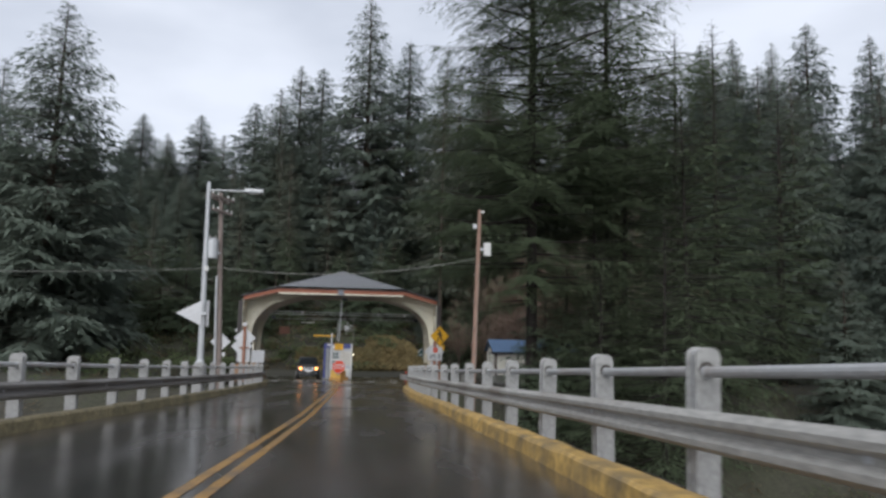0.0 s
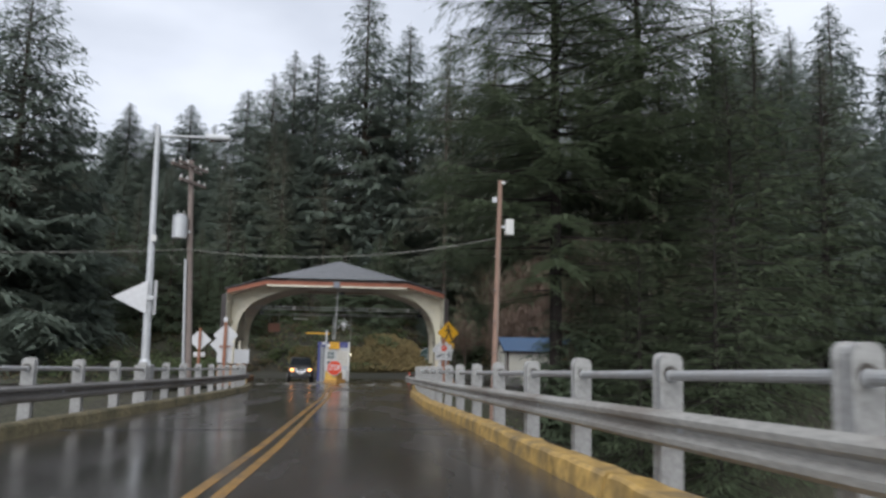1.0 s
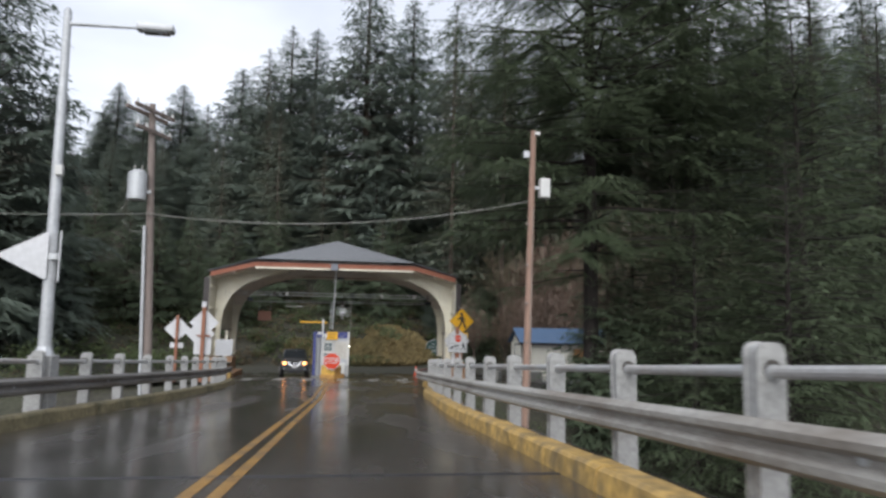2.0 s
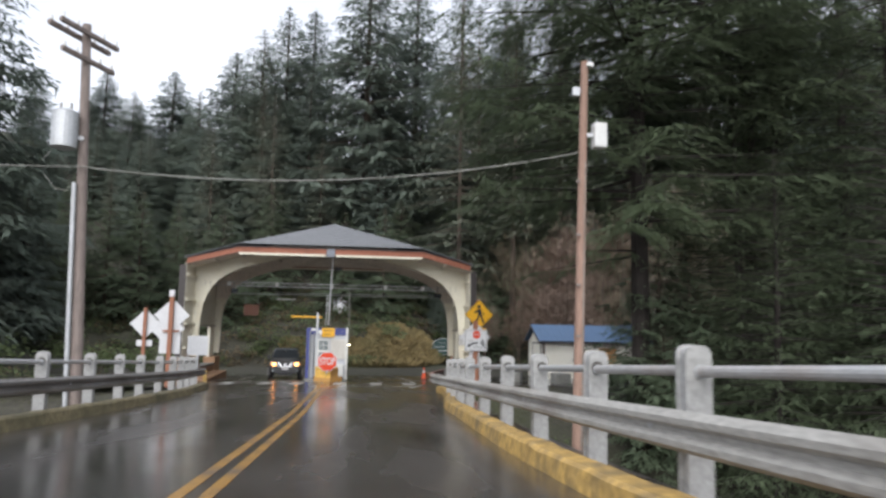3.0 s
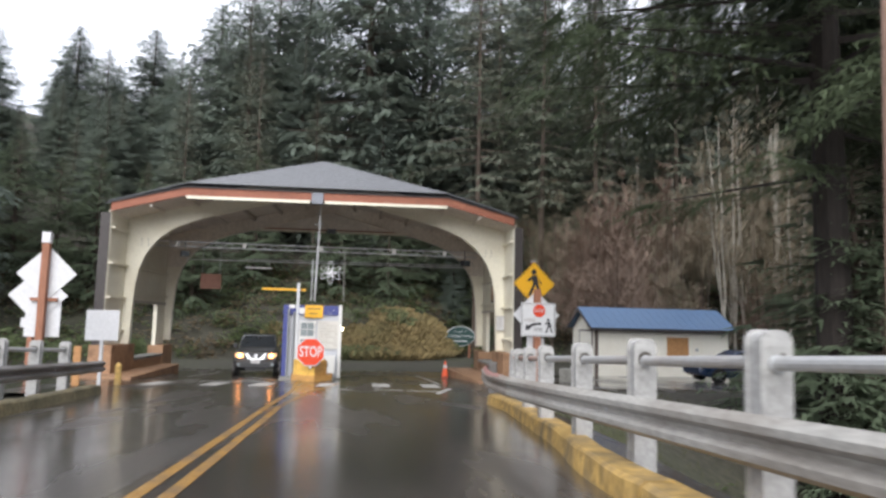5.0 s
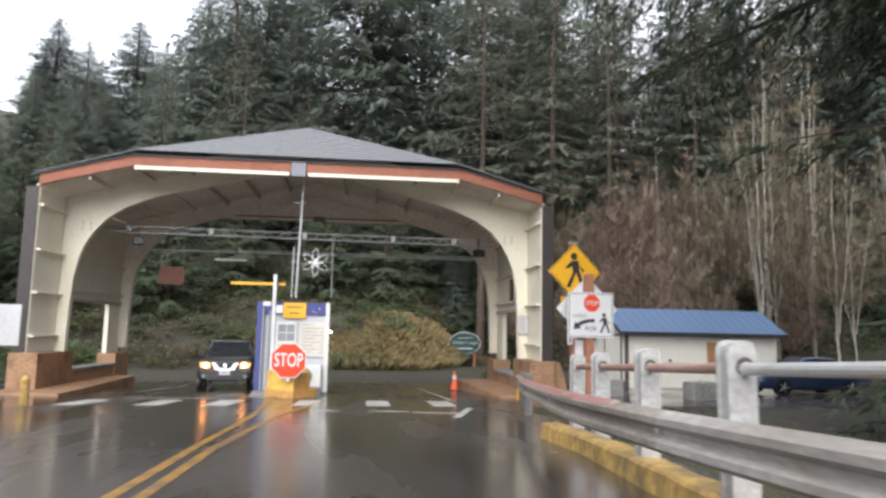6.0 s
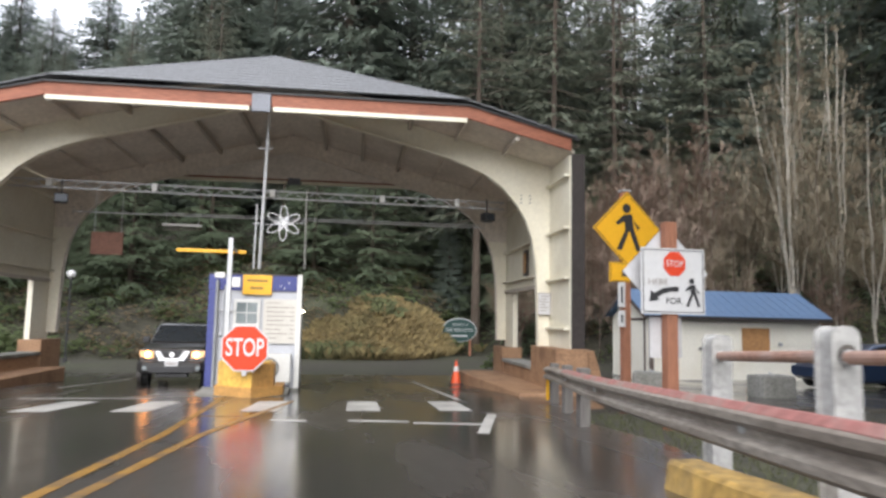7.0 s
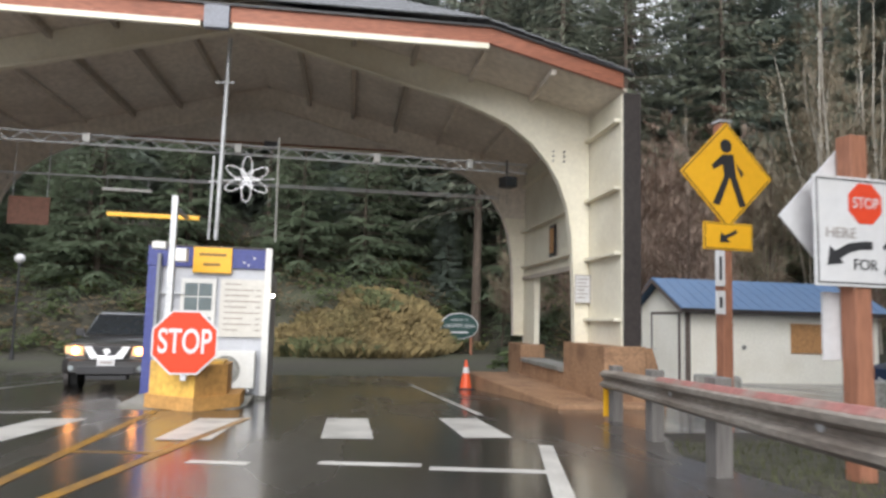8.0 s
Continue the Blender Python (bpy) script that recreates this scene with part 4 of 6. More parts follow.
mast = thing("cable_mast", (-1.36, 50.85, bz + 2.93), "thin grey steel mast on the booth roof", "mast")
part("tube", T((0, .7, 0), (.11, .25, 3.75), .04, n=10), M["steel"], mast)
part("tube", T((-.14, .75, 0), (-.12, .72, 1.6), .022, n=8), M["steel"], mast)
part("cross_bar", T((-.2, .7, 1.1), (.06, .7, 1.12), .014, n=8), M["steel"], mast)
part("cross_bar", T((-.12, .3, 2.9), (.22, .3, 2.92), .02, n=8), M["steel"], mast)
m2 = thing("cable_mast", (-.27, 51.45, bz + 2.93), "thin dark steel rod on the booth roof", "mast")
part("tube", T((0, 0, 0), (-.02, 0, 2.0), .018, n=8), M["concrete_dark"], m2)


def loop_tube(bm, centre, ax, bx, angle, r, n=18):
    pts = []
    for i in range(n):
        t = 2 * math.pi * i / n
        u, v = ax * math.cos(t) + ax, bx * math.sin(t)
        pts.append(Vector((centre[0] + u * math.cos(angle) - v * math.sin(angle), centre[1], centre[2] + u * math.sin(angle) + v * math.cos(angle))))
    for i in range(n):
        tube(bm, pts[i], pts[(i + 1) % n], r, n=5, caps=False)


flake = thing("snowflake_ornament", (-.79, 50.85, 3.89), "white wire snowflake with six looped petals", "ornament")
lit = mat("white_garland", (.8, .8, .82), .4, .05, 3, 0)
for k in range(6):
    bm = bmesh.new()
    loop_tube(bm, (0, 0, 0), .21, .085, math.pi / 6 + k * math.pi / 3, .008)
    part("petal", bm, lit, flake)
    bm = bmesh.new()
    loop_tube(bm, (0, -.01, 0), .10, .04, k * math.pi / 3, .006, 12)
    part("inner_petal", bm, lit, flake)
part("hub", T((0, -.02, 0), (0, .02, 0), .04), lit, flake)
part("hanger", T((-.43, .0, -.05), (.5, .0, .03), .008, n=6), M["steel"], flake)

# lattice truss and service pipes under the canopy
truss = thing("lattice_truss", (-1.3, 53.4, 4.91), "long grey steel lattice truss under the canopy roof", "truss")
for z in (0, .20):
    part("chord", T((-6.6, 0, z), (6.6, 0, z), .022, n=8), M["steel"], truss)
k = 0
x = -6.6
while x < 6.5:
    part("lattice_bar", T((x, 0, 0 if k % 2 else .20), (x + .3, 0, .20 if k % 2 else 0), .011, n=5), M["steel"], truss)
    x += .3
    k += 1
for x in (-5.6, -3.0, .05, 3.06, 5.2):
    part("lamp_box", B(x - .07, x + .07, -.09, .03, .02, .22, .01), M["white_clean"], truss, "small white box")
pipe2 = thing("service_pipe", (-1.3, 55.2, 4.55), "thin grey service pipe slung under the roof", "pipe")
part("tube", T((-5.6, 0, 0), (6.4, 0, .05), .02, n=8), M["steel"], pipe2)
part("tube", T((-3.2, .4, .12), (6.4, .4, .18), .016, n=8), M["steel"], pipe2)
tl = thing("strip_light", (-3.9, 55.2, 4.25), "unlit white strip light on short hangers", "lamp")
part("body", B(-.55, .55, -.06, .06, 0, .06, .01), M["white_clean"], tl)
for x in (-.45, .45):
    part("hanger", T((x, 0, .06), (x, 0, .32), .008, n=6), M["steel"], tl)
for x, y in ((4.75, 53.2), (-6.6, 53.4)):
    fl = thing("flood_light", (x, y, 4.6), "dark flood light under the canopy rib", "lamp", rz=20)
    part("housing", B(-.16, .16, -.2, .1, -.1, .14, .02), M["black"], fl)
    part("lens", B(-.13, .13, -.215, -.202, -.07, .11), M["glass"], fl)
    part("yoke", T((0, 0, .12), (0, 0, .55), .02, n=6), M["black"], fl)
pic = thing("framed_notice", (6.16, 53.95, 3.42), "small framed yellow notice on the cream side wall", "sign", rz=-93)
part("frame", B(-.22, .22, -.04, -.0, -.38, .38, .01), M["black"], pic)
part("print", B(-.16, .16, -.047, -.042, -.3, .3), M["tan_board"], pic)
M["hang_board"] = mat("dull_red_brown_board", (.13, .06, .04), .8, .25, 3, .1)
hang = thing("hanging_board", (-5.75, 54.6, 3.3), "dull red-brown board hung under the canopy", "sign")
part("board", B(-.42, .42, -.02, .02, 0, .62, .01), M["hang_board"], hang)
for x in (-.35, .35):
    part("hanger", T((x, 0, .62), (x, 0, 1.9), .008, n=6), M["steel"], hang)

# ---- signs beside the road ----
def diamond(half):
    r = .06
    return [(0, -half), (r, -half + r), (half - r, -r), (half, 0), (half - r, r), (r, half - r), (0, half), (-r, half - r), (-half + r, r), (-half, 0), (-half + r, -r), (-r, -half + r)]


def inset(pts, k):
    return [(u * k, v * k) for u, v in pts]


def walker(parent, at, s, material):
    """The plain stick shape of a crossing symbol."""
    bits = (("dot", octagon(.085), (-.03, .36)), ("bar", [(-.10, .24), (.08, .26), (.12, -.02), (-.06, -.04)], (0, 0)), ("bar", [(-.06, -.03), (.03, -.03), (-.14, -.42), (-.24, -.40)], (0, 0)),
            ("bar", [(.02, -.03), (.12, -.02), (.26, -.40), (.17, -.43)], (0, 0)), ("bar", [(-.10, .23), (-.04, .14), (-.22, .04), (-.25, .10)], (0, 0)), ("bar", [(.08, .24), (.12, .14), (.24, .02), (.20, -.04), (.14, .08)], (0, 0)))
    for nm, pts, (dx, dz) in bits:
        bm = poly(bmesh.new(), [((u + dx) * s, (v + dz) * s) for u, v in pts], .004)
        part("symbol_" + nm, moved(bm, at), material, parent)


g46 = ground_z(5.74, 46.15)
ped = thing("crossing_sign", (5.74, 46.15, g46), "yellow diamond crossing sign on red-brown timber post", "sign", rz=6)
part("post", B(-.075, .075, .03, .18, 0, 4.15 - g46, .012), M["post_wood"], ped, "weathered red-brown timber")
part("post_cap", B(-.09, .09, .015, .195, 4.16 - g46, 4.19 - g46), M["steel"], ped)
cz = 3.44 - g46
part("plate", moved(poly(bmesh.new(), [(u, v + cz) for u, v in diamond(.715)], .012), (0, .012, 0)), M["sign_yellow"], ped, "yellow reflective diamond")
part("border", moved(poly(bmesh.new(), [(u, v + cz) for u, v in inset(diamond(.715), .955)], .004), (0, .007, 0)), M["black"], ped)
part("field", moved(poly(bmesh.new(), [(u, v + cz) for u, v in inset(diamond(.715), .93)], .004), (0, .002, 0)), M["sign_yellow"], ped)
walker(ped, (0.01, -.003, cz + .02), 1.02, M["black"])
az = 2.63 - g46
aq = part("arrow_plaque", B(-.38, .38, .006, .02, az - .18, az + .18, .003), M["sign_yellow"], ped, "yellow plaque with black arrow")
part("border", B(-.36, .36, .001, .005, az - .165, az + .165), M["black"], aq)
part("field", B(-.35, .35, -.003, .0005, az - .155, az + .155), M["sign_yellow"], aq)
part("arrow", moved(poly(bmesh.new(), [(-.14, -.08), (.02, -.08), (-.03, -.03), (.14, .05), (.11, .09), (-.06, .01), (-.12, .05)], .004), (0, -.008, az)), M["black"], aq)
for z0, z1 in ((1.98, 2.44), (1.62, 1.92)):
    pl = part("marker_plate", B(-.20, -.06, .0, .02, z0 - g46, z1 - g46, .004), M["sign_white"], ped, "narrow white plate")
    part("print_bar", B(-.15, -.11, -.006, -.001, z0 - g46 + .08, z1 - g46 - .08), M["black"], pl)

g43 = ground_z(4.96, 43.05)
sh = thing("stop_here_sign", (4.96, 43.05, g43), "white square stop-here sign on red-brown timber post", "sign", rz=4)
part("post", B(-.085, .085, .03, .19, 0, 3.12 - g43, .012), M["post_wood"], sh, "weathered red-brown timber")
cz = 2.28 - g43
part("plate", B(-.5, .5, .006, .02, cz - .46, cz + .46, .004), M["sign_white"], sh)
for bx in ((-.475, .475, cz + .425, cz + .437), (-.475, .475, cz - .437, cz - .425), (-.475, -.463, cz - .437, cz + .437), (.463, .475, cz - .437, cz + .437)):
    part("border", B(bx[0], bx[1], .002, .0055, bx[2], bx[3]), M["black"], sh)
part("red_octagon", moved(poly(bmesh.new(), [(u + .02, v + cz + .24) for u, v in octagon(.17)], .004), (0, .001, 0)), M["sign_red"], sh, "red octagon")
text_mesh("STOP", .13, M["sign_white"], sh, (.02, -.003, cz + .24), width=.27)
text_mesh("HERE", .12, M["ink"], sh, (-.24, .0, cz - .02), width=.30)
text_mesh("FOR", .13, M["black"], sh, (0.0, .0, cz - .28), width=.24)
part("arrow", moved(poly(bmesh.new(), [(-.38, -.29), (-.35, -.13), (-.30, -.17), (-.16, -.10), (.02, -.075), (.08, -.08), (.08, -.145), (-.05, -.15), (-.16, -.18), (-.25, -.23), (-.22, -.27)], .004), (0, .001, cz)), M["black"], sh)
walker(sh, (.30, -.001, cz - .16), .46, M["black"])
part("diamond_back", moved(poly(bmesh.new(), [(u + .01, v + cz + .13) for u, v in diamond(.68)], .012), (0, .205, 0)), M["alu_back"], sh, "bare metal back of a diamond sign")
part("plate_back", B(-.26, .24, .20, .212, 1.21 - g43, 1.78 - g43), M["alu_back"], sh, "bare metal back of a plate")

g42 = road_z(42.2) - .05
ls = thing("sign_cluster", (-7.35, 42.2, g42), "bare metal backs of signs on red-brown post", "sign")
part("post", B(-.09, .07, -.12, .04, 0, 3.78 - g42, .012), M["post_wood"], ls, "weathered red-brown timber")
part("beacon", B(-.12, .08, -.10, .06, 3.79 - g42, 4.05 - g42, .02), M["alu_back"], ls)
part("diamond_back", moved(poly(bmesh.new(), [(u, v + 3.07 - g42) for u, v in diamond(.67)], .012), (0, .05, 0)), M["alu_back"], ls, "bare metal diamond")
part("diamond_back", moved(poly(bmesh.new(), [(u - .16, v + 2.55 - g42) for u, v in diamond(.66)], .012), (0, .075, 0)), M["alu_back"], ls, "bare metal diamond")
part("plate_back", B(-.42, .36, .10, .112, 1.58 - g42, 2.55 - g42, .003), M["alu_back"], ls, "bare metal plate")
part("brace", B(-.3, .3, -.01, .048, 2.42 - g42, 2.5 - g42), M["post_wood"], ls)
l2 = thing("diamond_sign", (-9.6, 47.3, ground_z(-9.6, 47.3)), "bare metal back of a diamond sign on post", "sign")
gd = ground_z(-9.6, 47.3)
part("post", B(-.07, .07, -.12, .02, 0, 3.45 - gd, .01), M["post_wood"], l2)
part("diamond_back", moved(poly(bmesh.new(), [(u, v + 2.72 - gd) for u, v in diamond(.68)], .012), (0, .03, 0)), M["alu_back"], l2, "bare metal diamond")
part("plate_back", B(-.34, .34, .03, .042, 1.7 - gd, 1.98 - gd), M["alu_back"], l2, "bare metal plate")
lb = thing("notice_board", (-6.72, 44.5, road_z(44.5)), "blank grey-white board on a steel post", "sign")
part("board", B(-.42, .42, -.01, .01, 1.22, 2.03, .005), M["alu_back"], lb)
part("post", B(-.04, .04, .012, .07, 0, 2.0), M["steel"], lb)
part("orange_marker", B(-.72, -.52, .1, .16, 0, 1.05, .02), M["tan_board"], lb)
bo = thing("bollard", (-6.55, 45.6, road_z(45.6)), "short yellow-painted steel bollard", "bollard")
part("tube", T((0, 0, 0), (0, 0, .55), .09), M["kerb_yellow"], bo)
part("cap", T((0, 0, .55), (0, 0, .62), .09, .03), M["kerb_yellow"], bo)
em = thing("guardrail_marker", (4.72, 47.62, road_z(47.6)), "yellow reflective marker at the guardrail end", "marker")
part("plate", B(-.06, .06, -.02, .0, .05, .62, .004), M["sign_yellow"], em)

# ---- street lamp and poles ----
lz = road_z(20.85)
lamp = thing("street_lamp", (-6.18, 20.85, lz - .1), "tall pale grey street lamp with horizontal arm", "lamp")
part("pedestal", B(-.19, .19, -.19, .19, 0, 1.17, .02), M["concrete"], lamp, "concrete pedestal")
part("base_flange", T((0, 0, 1.17), (0, 0, 1.32), .16, .11), M["steel"], lamp)
part("pole", T((0, 0, 1.3), (-.08, 0, 7.25), .105, .065, n=14), M["steel"], lamp)
part("finial", T((-.08, 0, 7.25), (-.08, 0, 7.32), .07, .03), M["steel"], lamp)
part("arm", T((-.08, 0, 7.02), (1.2, .02, 7.06), .035, .028), M["steel"], lamp)
hd = bmesh.new()
box(hd, 1.1, 1.75, -.12, .12, 6.99, 7.13, .05)
part("lamp_head", hd, M["steel"], lamp, "grey cobra-head luminaire")
part("lens", B(1.22, 1.66, -.09, .09, 6.96, 6.995, .01), M["glass"], lamp)
part("control_box", B(-.02, .10, -.16, -.06, 4.25, 4.42, .01), M["white_clean"], lamp)
ts = thing("traffic_sign", (-6.2, 20.72, 4.12), "bare metal triangular sign back on the lamp pole", "sign")
part("plate", moved(poly(bmesh.new(), [(-.82, 0), (-.02, .42), (.0, .38), (.0, -.36), (-.02, -.40)], .012), (0, -.02, 0)), M["alu_back"], ts)
part("strap", B(-.12, .14, -.005, .02, -.05, .05), M["steel"], ts)
ts2 = thing("traffic_sign", (-6.03, 20.75, 4.12), "bare metal rectangular sign back on the lamp pole", "sign", rz=-68)
part("plate", B(-.22, .22, -.01, .01, -.43, .43, .004), M["alu_back"], ts2)
part("strap", B(-.05, .05, -.03, -.011, -.05, .05), M["steel"], ts2)


def wire(name, a, b, sag, r, label, steps=16):
    a, b = Vector(a), Vector(b)
    pts = [a.lerp(b, i / steps) - Vector((0, 0, sag * 4 * (i / steps) * (1 - i / steps))) for i in range(steps + 1)]
    bm = sweep(bmesh.new(), pts, [(r * math.cos(k * math.pi / 3), r * math.sin(k * math.pi / 3)) for k in range(6)])
    return solo(name, bm, M["concrete_dark"], label=label, category="cable")


pz = ground_z(-7.5, 32)
up = thing("utility_pole", (-7.22, 32.2, pz), "grey-brown wooden utility pole with transformer and crossarms", "pole")
part("pole", T((0, 0, 0), (-.48, 0, 10.4 - pz), .155, .105, n=14), M["pole_grey"], up)
arm_turn = Matrix.Rotation(radians(67), 4, 'Z')
for z, half, aside in ((10.12, 1.0, -.13), (10.05, 1.05, .17), (9.42, .9, -.13)):
    part("crossarm", B(-half, half, aside - .05, aside + .05, z - .06 - pz, z + .06 - pz, .008, m=Matrix.Translation((-.47, 0, 0)) @ arm_turn), M["pole_grey"], up)
    for u in (-half + .08, -half * .45, half * .45, half - .08):
        c = arm_turn @ Vector((u, aside, 0))
        part("insulator", T((c.x - .47, c.y, z + .06 - pz), (c.x - .47, c.y, z + .20 - pz), .045, .03, n=8), M["white_clean"], up)
tf = part("transformer", T((-.70, -.3, 7.05 - pz), (-.70, -.3, 7.95 - pz), .30, n=20), M["steel"], up, "pale grey can transformer")
part("lid", T((-.70, -.3, 7.95 - pz), (-.70, -.3, 8.05 - pz), .31, .12, n=20), M["steel"], tf)
for dx in (-.12, .12):
    part("bushing", T((-.70 + dx, -.3, 7.95 - pz), (-.70 + dx, -.3, 8.2 - pz), .04, .03, n=8), M["concrete_dark"], tf)
part("bracket", B(-.6, -.3, -.15, .05, 7.3 - pz, 7.4 - pz), M["steel"], up)
part("conduit", T((-.17, -.2, 0), (-.42, -.18, 6.2 - pz), .055, n=10), M["steel"], up, "grey conduit")
bm = bmesh.new()
pts = [Vector((-.42, -.2, 6.2)), Vector((-.55, -.25, 5.98)), Vector((-.8, -.3, 6.0)), Vector((-1.08, -.3, 6.35)), Vector((-1.15, -.3, 6.7)), Vector((-.95, -.3, 7.0))]
sweep(bm, [p - Vector((0, 0, pz)) for p in pts], [(.018 * math.cos(k * math.pi / 3), .018 * math.sin(k * math.pi / 3)) for k in range(6)])
part("drop_cable", bm, M["concrete_dark"], up)

pz = ground_z(5.03, 30.9)
rp = thing("utility_pole", (5.03, 30.9, pz), "weathered brown wooden utility pole with grey box", "pole")
part("pole", T((0, 0, 0), (.28, 0, 9.95 - pz), .145, .10, n=14), M["pole_wood"], rp)
part("equipment_box", B(.50, .86, -.17, .17, 7.58 - pz, 8.27 - pz, .06), M["white_clean"], rp, "off-white equipment box")
part("bracket", B(.25, .52, -.04, .04, 7.88 - pz, 7.98 - pz), M["steel"], rp)
part("top_lamp", B(.3, .5, -.15, .1, 9.78 - pz, 9.90 - pz, .03), M["white_clean"], rp, "small white lamp")
part("side_bracket", B(-.08, .12, -.12, .0, 8.96 - pz, 9.2 - pz, .02), M["steel"], rp)
part("ground_wire", T((.06, -.15, .1), (.26, -.1, 7.2 - pz), .012, n=6), M["concrete_dark"], rp)
for z in (2.6, 3.9, 5.2, 6.6):
    part("step_tag", B(-.03, .09, -.185, -.14, z - pz, z + .06 - pz), M["pole_grey"], rp)
wire("overhead_cable", (-7.6, 32, 6.62), (5.18, 30.9, 7.45), .55, .018, "thin grey overhead cable between the two poles")
wire("overhead_cable", (-7.6, 32, 6.6), (-34, 22, 6.2), .7, .016, "thin grey overhead cable from the wooden pole")

# ---- shed in the yard ----
sz = ground_z(14, 60)
shed = thing("shed", (13.15, 60.0, sz), "small cream shed with blue metal roof", "shed", rz=0)
W, D, H, R = 7.65, 3.5, 2.06 - sz, 3.14 - sz
part("wall", B(0, W, 0, .12, 0, H), M["shed_white"], shed, "cream-painted siding")
part("wall", B(0, W, D - .12, D, 0, H), M["shed_white"], shed)
for x in (0.005, W - .125):
    part("gable_wall", moved(poly(bmesh.new(), [(.125, 0), (D - .125, 0), (D - .125, H), (D / 2, R - .12), (.125, H)], .12, 'x'), (x, 0, 0)), M["shed_white"], shed)
for z in np.arange(.3, H, .3):
    part("siding_lap", B(.02, W - .02, -.012, .0, z, z + .015), M["shed_white"], shed)
for s in (0, 1):
    bm = bmesh.new()
    y0, y1 = (-.35, D / 2) if s == 0 else (D + .12, D / 2)
    slope_quad(bm, Vector((-.35, y0, H - .05)), Vector((W + .35, y0, H - .05)), Vector((W + .35, y1, R)), Vector((-.35, y1, R)), .05)
    part("roof_slope", bm, M["roof_blue"], shed, "blue ribbed metal sheet")
    for k in range(20):
        x = -.3 + k * (W + .6) / 19
        bm = bmesh.new()
        slope_quad(bm, Vector((x - .012, y0, H - .01)), Vector((x + .012, y0, H - .01)), Vector((x + .012, y1, R + .04)), Vector((x - .012, y1, R + .04)), .025)
        part("roof_rib", bm, M["roof_blue"], shed)
part("eave_board", B(-.35, W + .35, -.37, -.33, H - .16, H - .01), M["dark_brown"], shed)
for s in (1, -1):
    bm = poly(bmesh.new(), [(D / 2 - s * (D / 2 + .35), H - .20), (D / 2 - s * (D / 2 + .35), H - .05), (D / 2, R + .0), (D / 2, R - .15)], .05, 'x')
    part("barge_board", moved(bm, (-.36, 0, 0)), M["shed_trim"], shed)
dr = part("door", B(-.03, -.002, .45, 2.3, .05, 2.38, .006), M["shed_white"], shed, "wide cream plank door")
part("knob", T((-.07, 2.1, 1.1), (-.03, 2.1, 1.1), .03, n=8), M["steel"], dr)
for y0, y1, z0, z1 in ((.35, .445, .05, 2.48), (2.305, 2.40, .05, 2.48), (.45, 2.3, 2.39, 2.48)):
    part("door_trim", B(-.04, -.002, y0, y1, z0, z1), M["shed_trim"], shed, "dull brown trim")
part("corner_trim", B(-.03, .16, -.03, -.013, 0, H), M["shed_trim"], shed, "dull brown corner board")
part("boarded_window", B(4.05, 5.3, -.035, -.014, 1.12, 2.17, .006), M["tan_board"], shed, "tan plywood over a window")
part("wall_lamp", B(5.7, 5.82, -.12, -.014, 1.45, 1.6, .01), M["steel"], shed)
part("vent", T((2.2, -.05, 1.3), (2.2, -.01, 1.3), .08, n=10), M["concrete_dark"], shed)
part("foundation", B(-.02, W + .02, -.02, D + .02, -.3, 0.0), M["concrete_dark"], shed)
for x, y in ((8.8, 51.3), (10.8, 49.2)):
    jb = thing("concrete_block", (x, y, road_z(y) - .02), "short weathered grey concrete block on the yard", "block", rz=x * 17)
    part("block", B(-.46, .46, -.3, .3, 0, .55, .06), M["concrete_dark"], jb)
    part("lifting_eye", T((-.06, 0, .55), (.06, 0, .61), .02, n=6), M["steel"], jb)

# ---- vehicles ----
PAINT = {
    "grey": mat("dark_grey_car_paint", (.040, .034, .031), .32, .1, 4, 0, metal=.5, coat=1.0, dirt=(.06, .055, .05), dirt_amount=.5, big=1.5),
    "blue": mat("deep_blue_car_paint", (.02, .045, .11), .3, .1, 4, 0, metal=.4, coat=1.0),
    "tyre": mat("tyre_rubber", (.02, .02, .02), .85, .2, 6, .2),
    "rim": mat("alloy_rim", (.45, .46, .47), .35, .1, 4, 0, metal=.8),
    "chrome": mat("chrome_trim", (.72, .72, .73), .18, .05, 3, 0, metal=.9),
    "head": mat("lit_headlamp", (.8, .4, .12), .2, .02, 2, 0, emit=((1.0, .36, .09), 5.0)),
    "lens": mat("amber_lamp_glass", (.5, .3, .14), .15, .1, 3, 0, coat=.8, emit=((1.0, .5, .2), .3)),
    "plastic": mat("black_bumper_plastic", (.028, .027, .027), .5, .2, 6, .1, dirt=(.06, .055, .05), dirt_amount=.4, big=1.5),
    "tail": mat("red_tail_lamp", (.4, .02, .02), .25, .05, 2, 0, coat=.6),
}


def loft(bm, sections):
    """Rings of (y, half width, bottom, top, rounding) joined from front to back."""
    rings = []
    for y, w, z0, z1, r in sections:
        pts = []
        for cx, cz, a0 in ((w - r, z0 + r, -90), (w - r, z1 - r, 0), (-w + r, z1 - r, 90), (-w + r, z0 + r, 180)):
            for k in range(4):
                a = radians(a0 + 30 * k)
                pts.append((cx + r * math.cos(a), y, cz + r * math.sin(a)))
        rings.append([bm.verts.new(p) for p in pts])
    n = len(rings[0])
    for a, b in zip(rings, rings[1:]):
        for i in range(n):
            j = (i + 1) % n
            bm.faces.new((a[i], a[j], b[j], b[i]))
    bm.faces.new(rings[0][::-1])
    bm.faces.new(rings[-1])
    return bm


def smooth(ob, angle=40):
    for f in ob.data.polygons:
        f.use_smooth = True
    ob.data.set_sharp_from_angle(angle=radians(angle))
    return ob


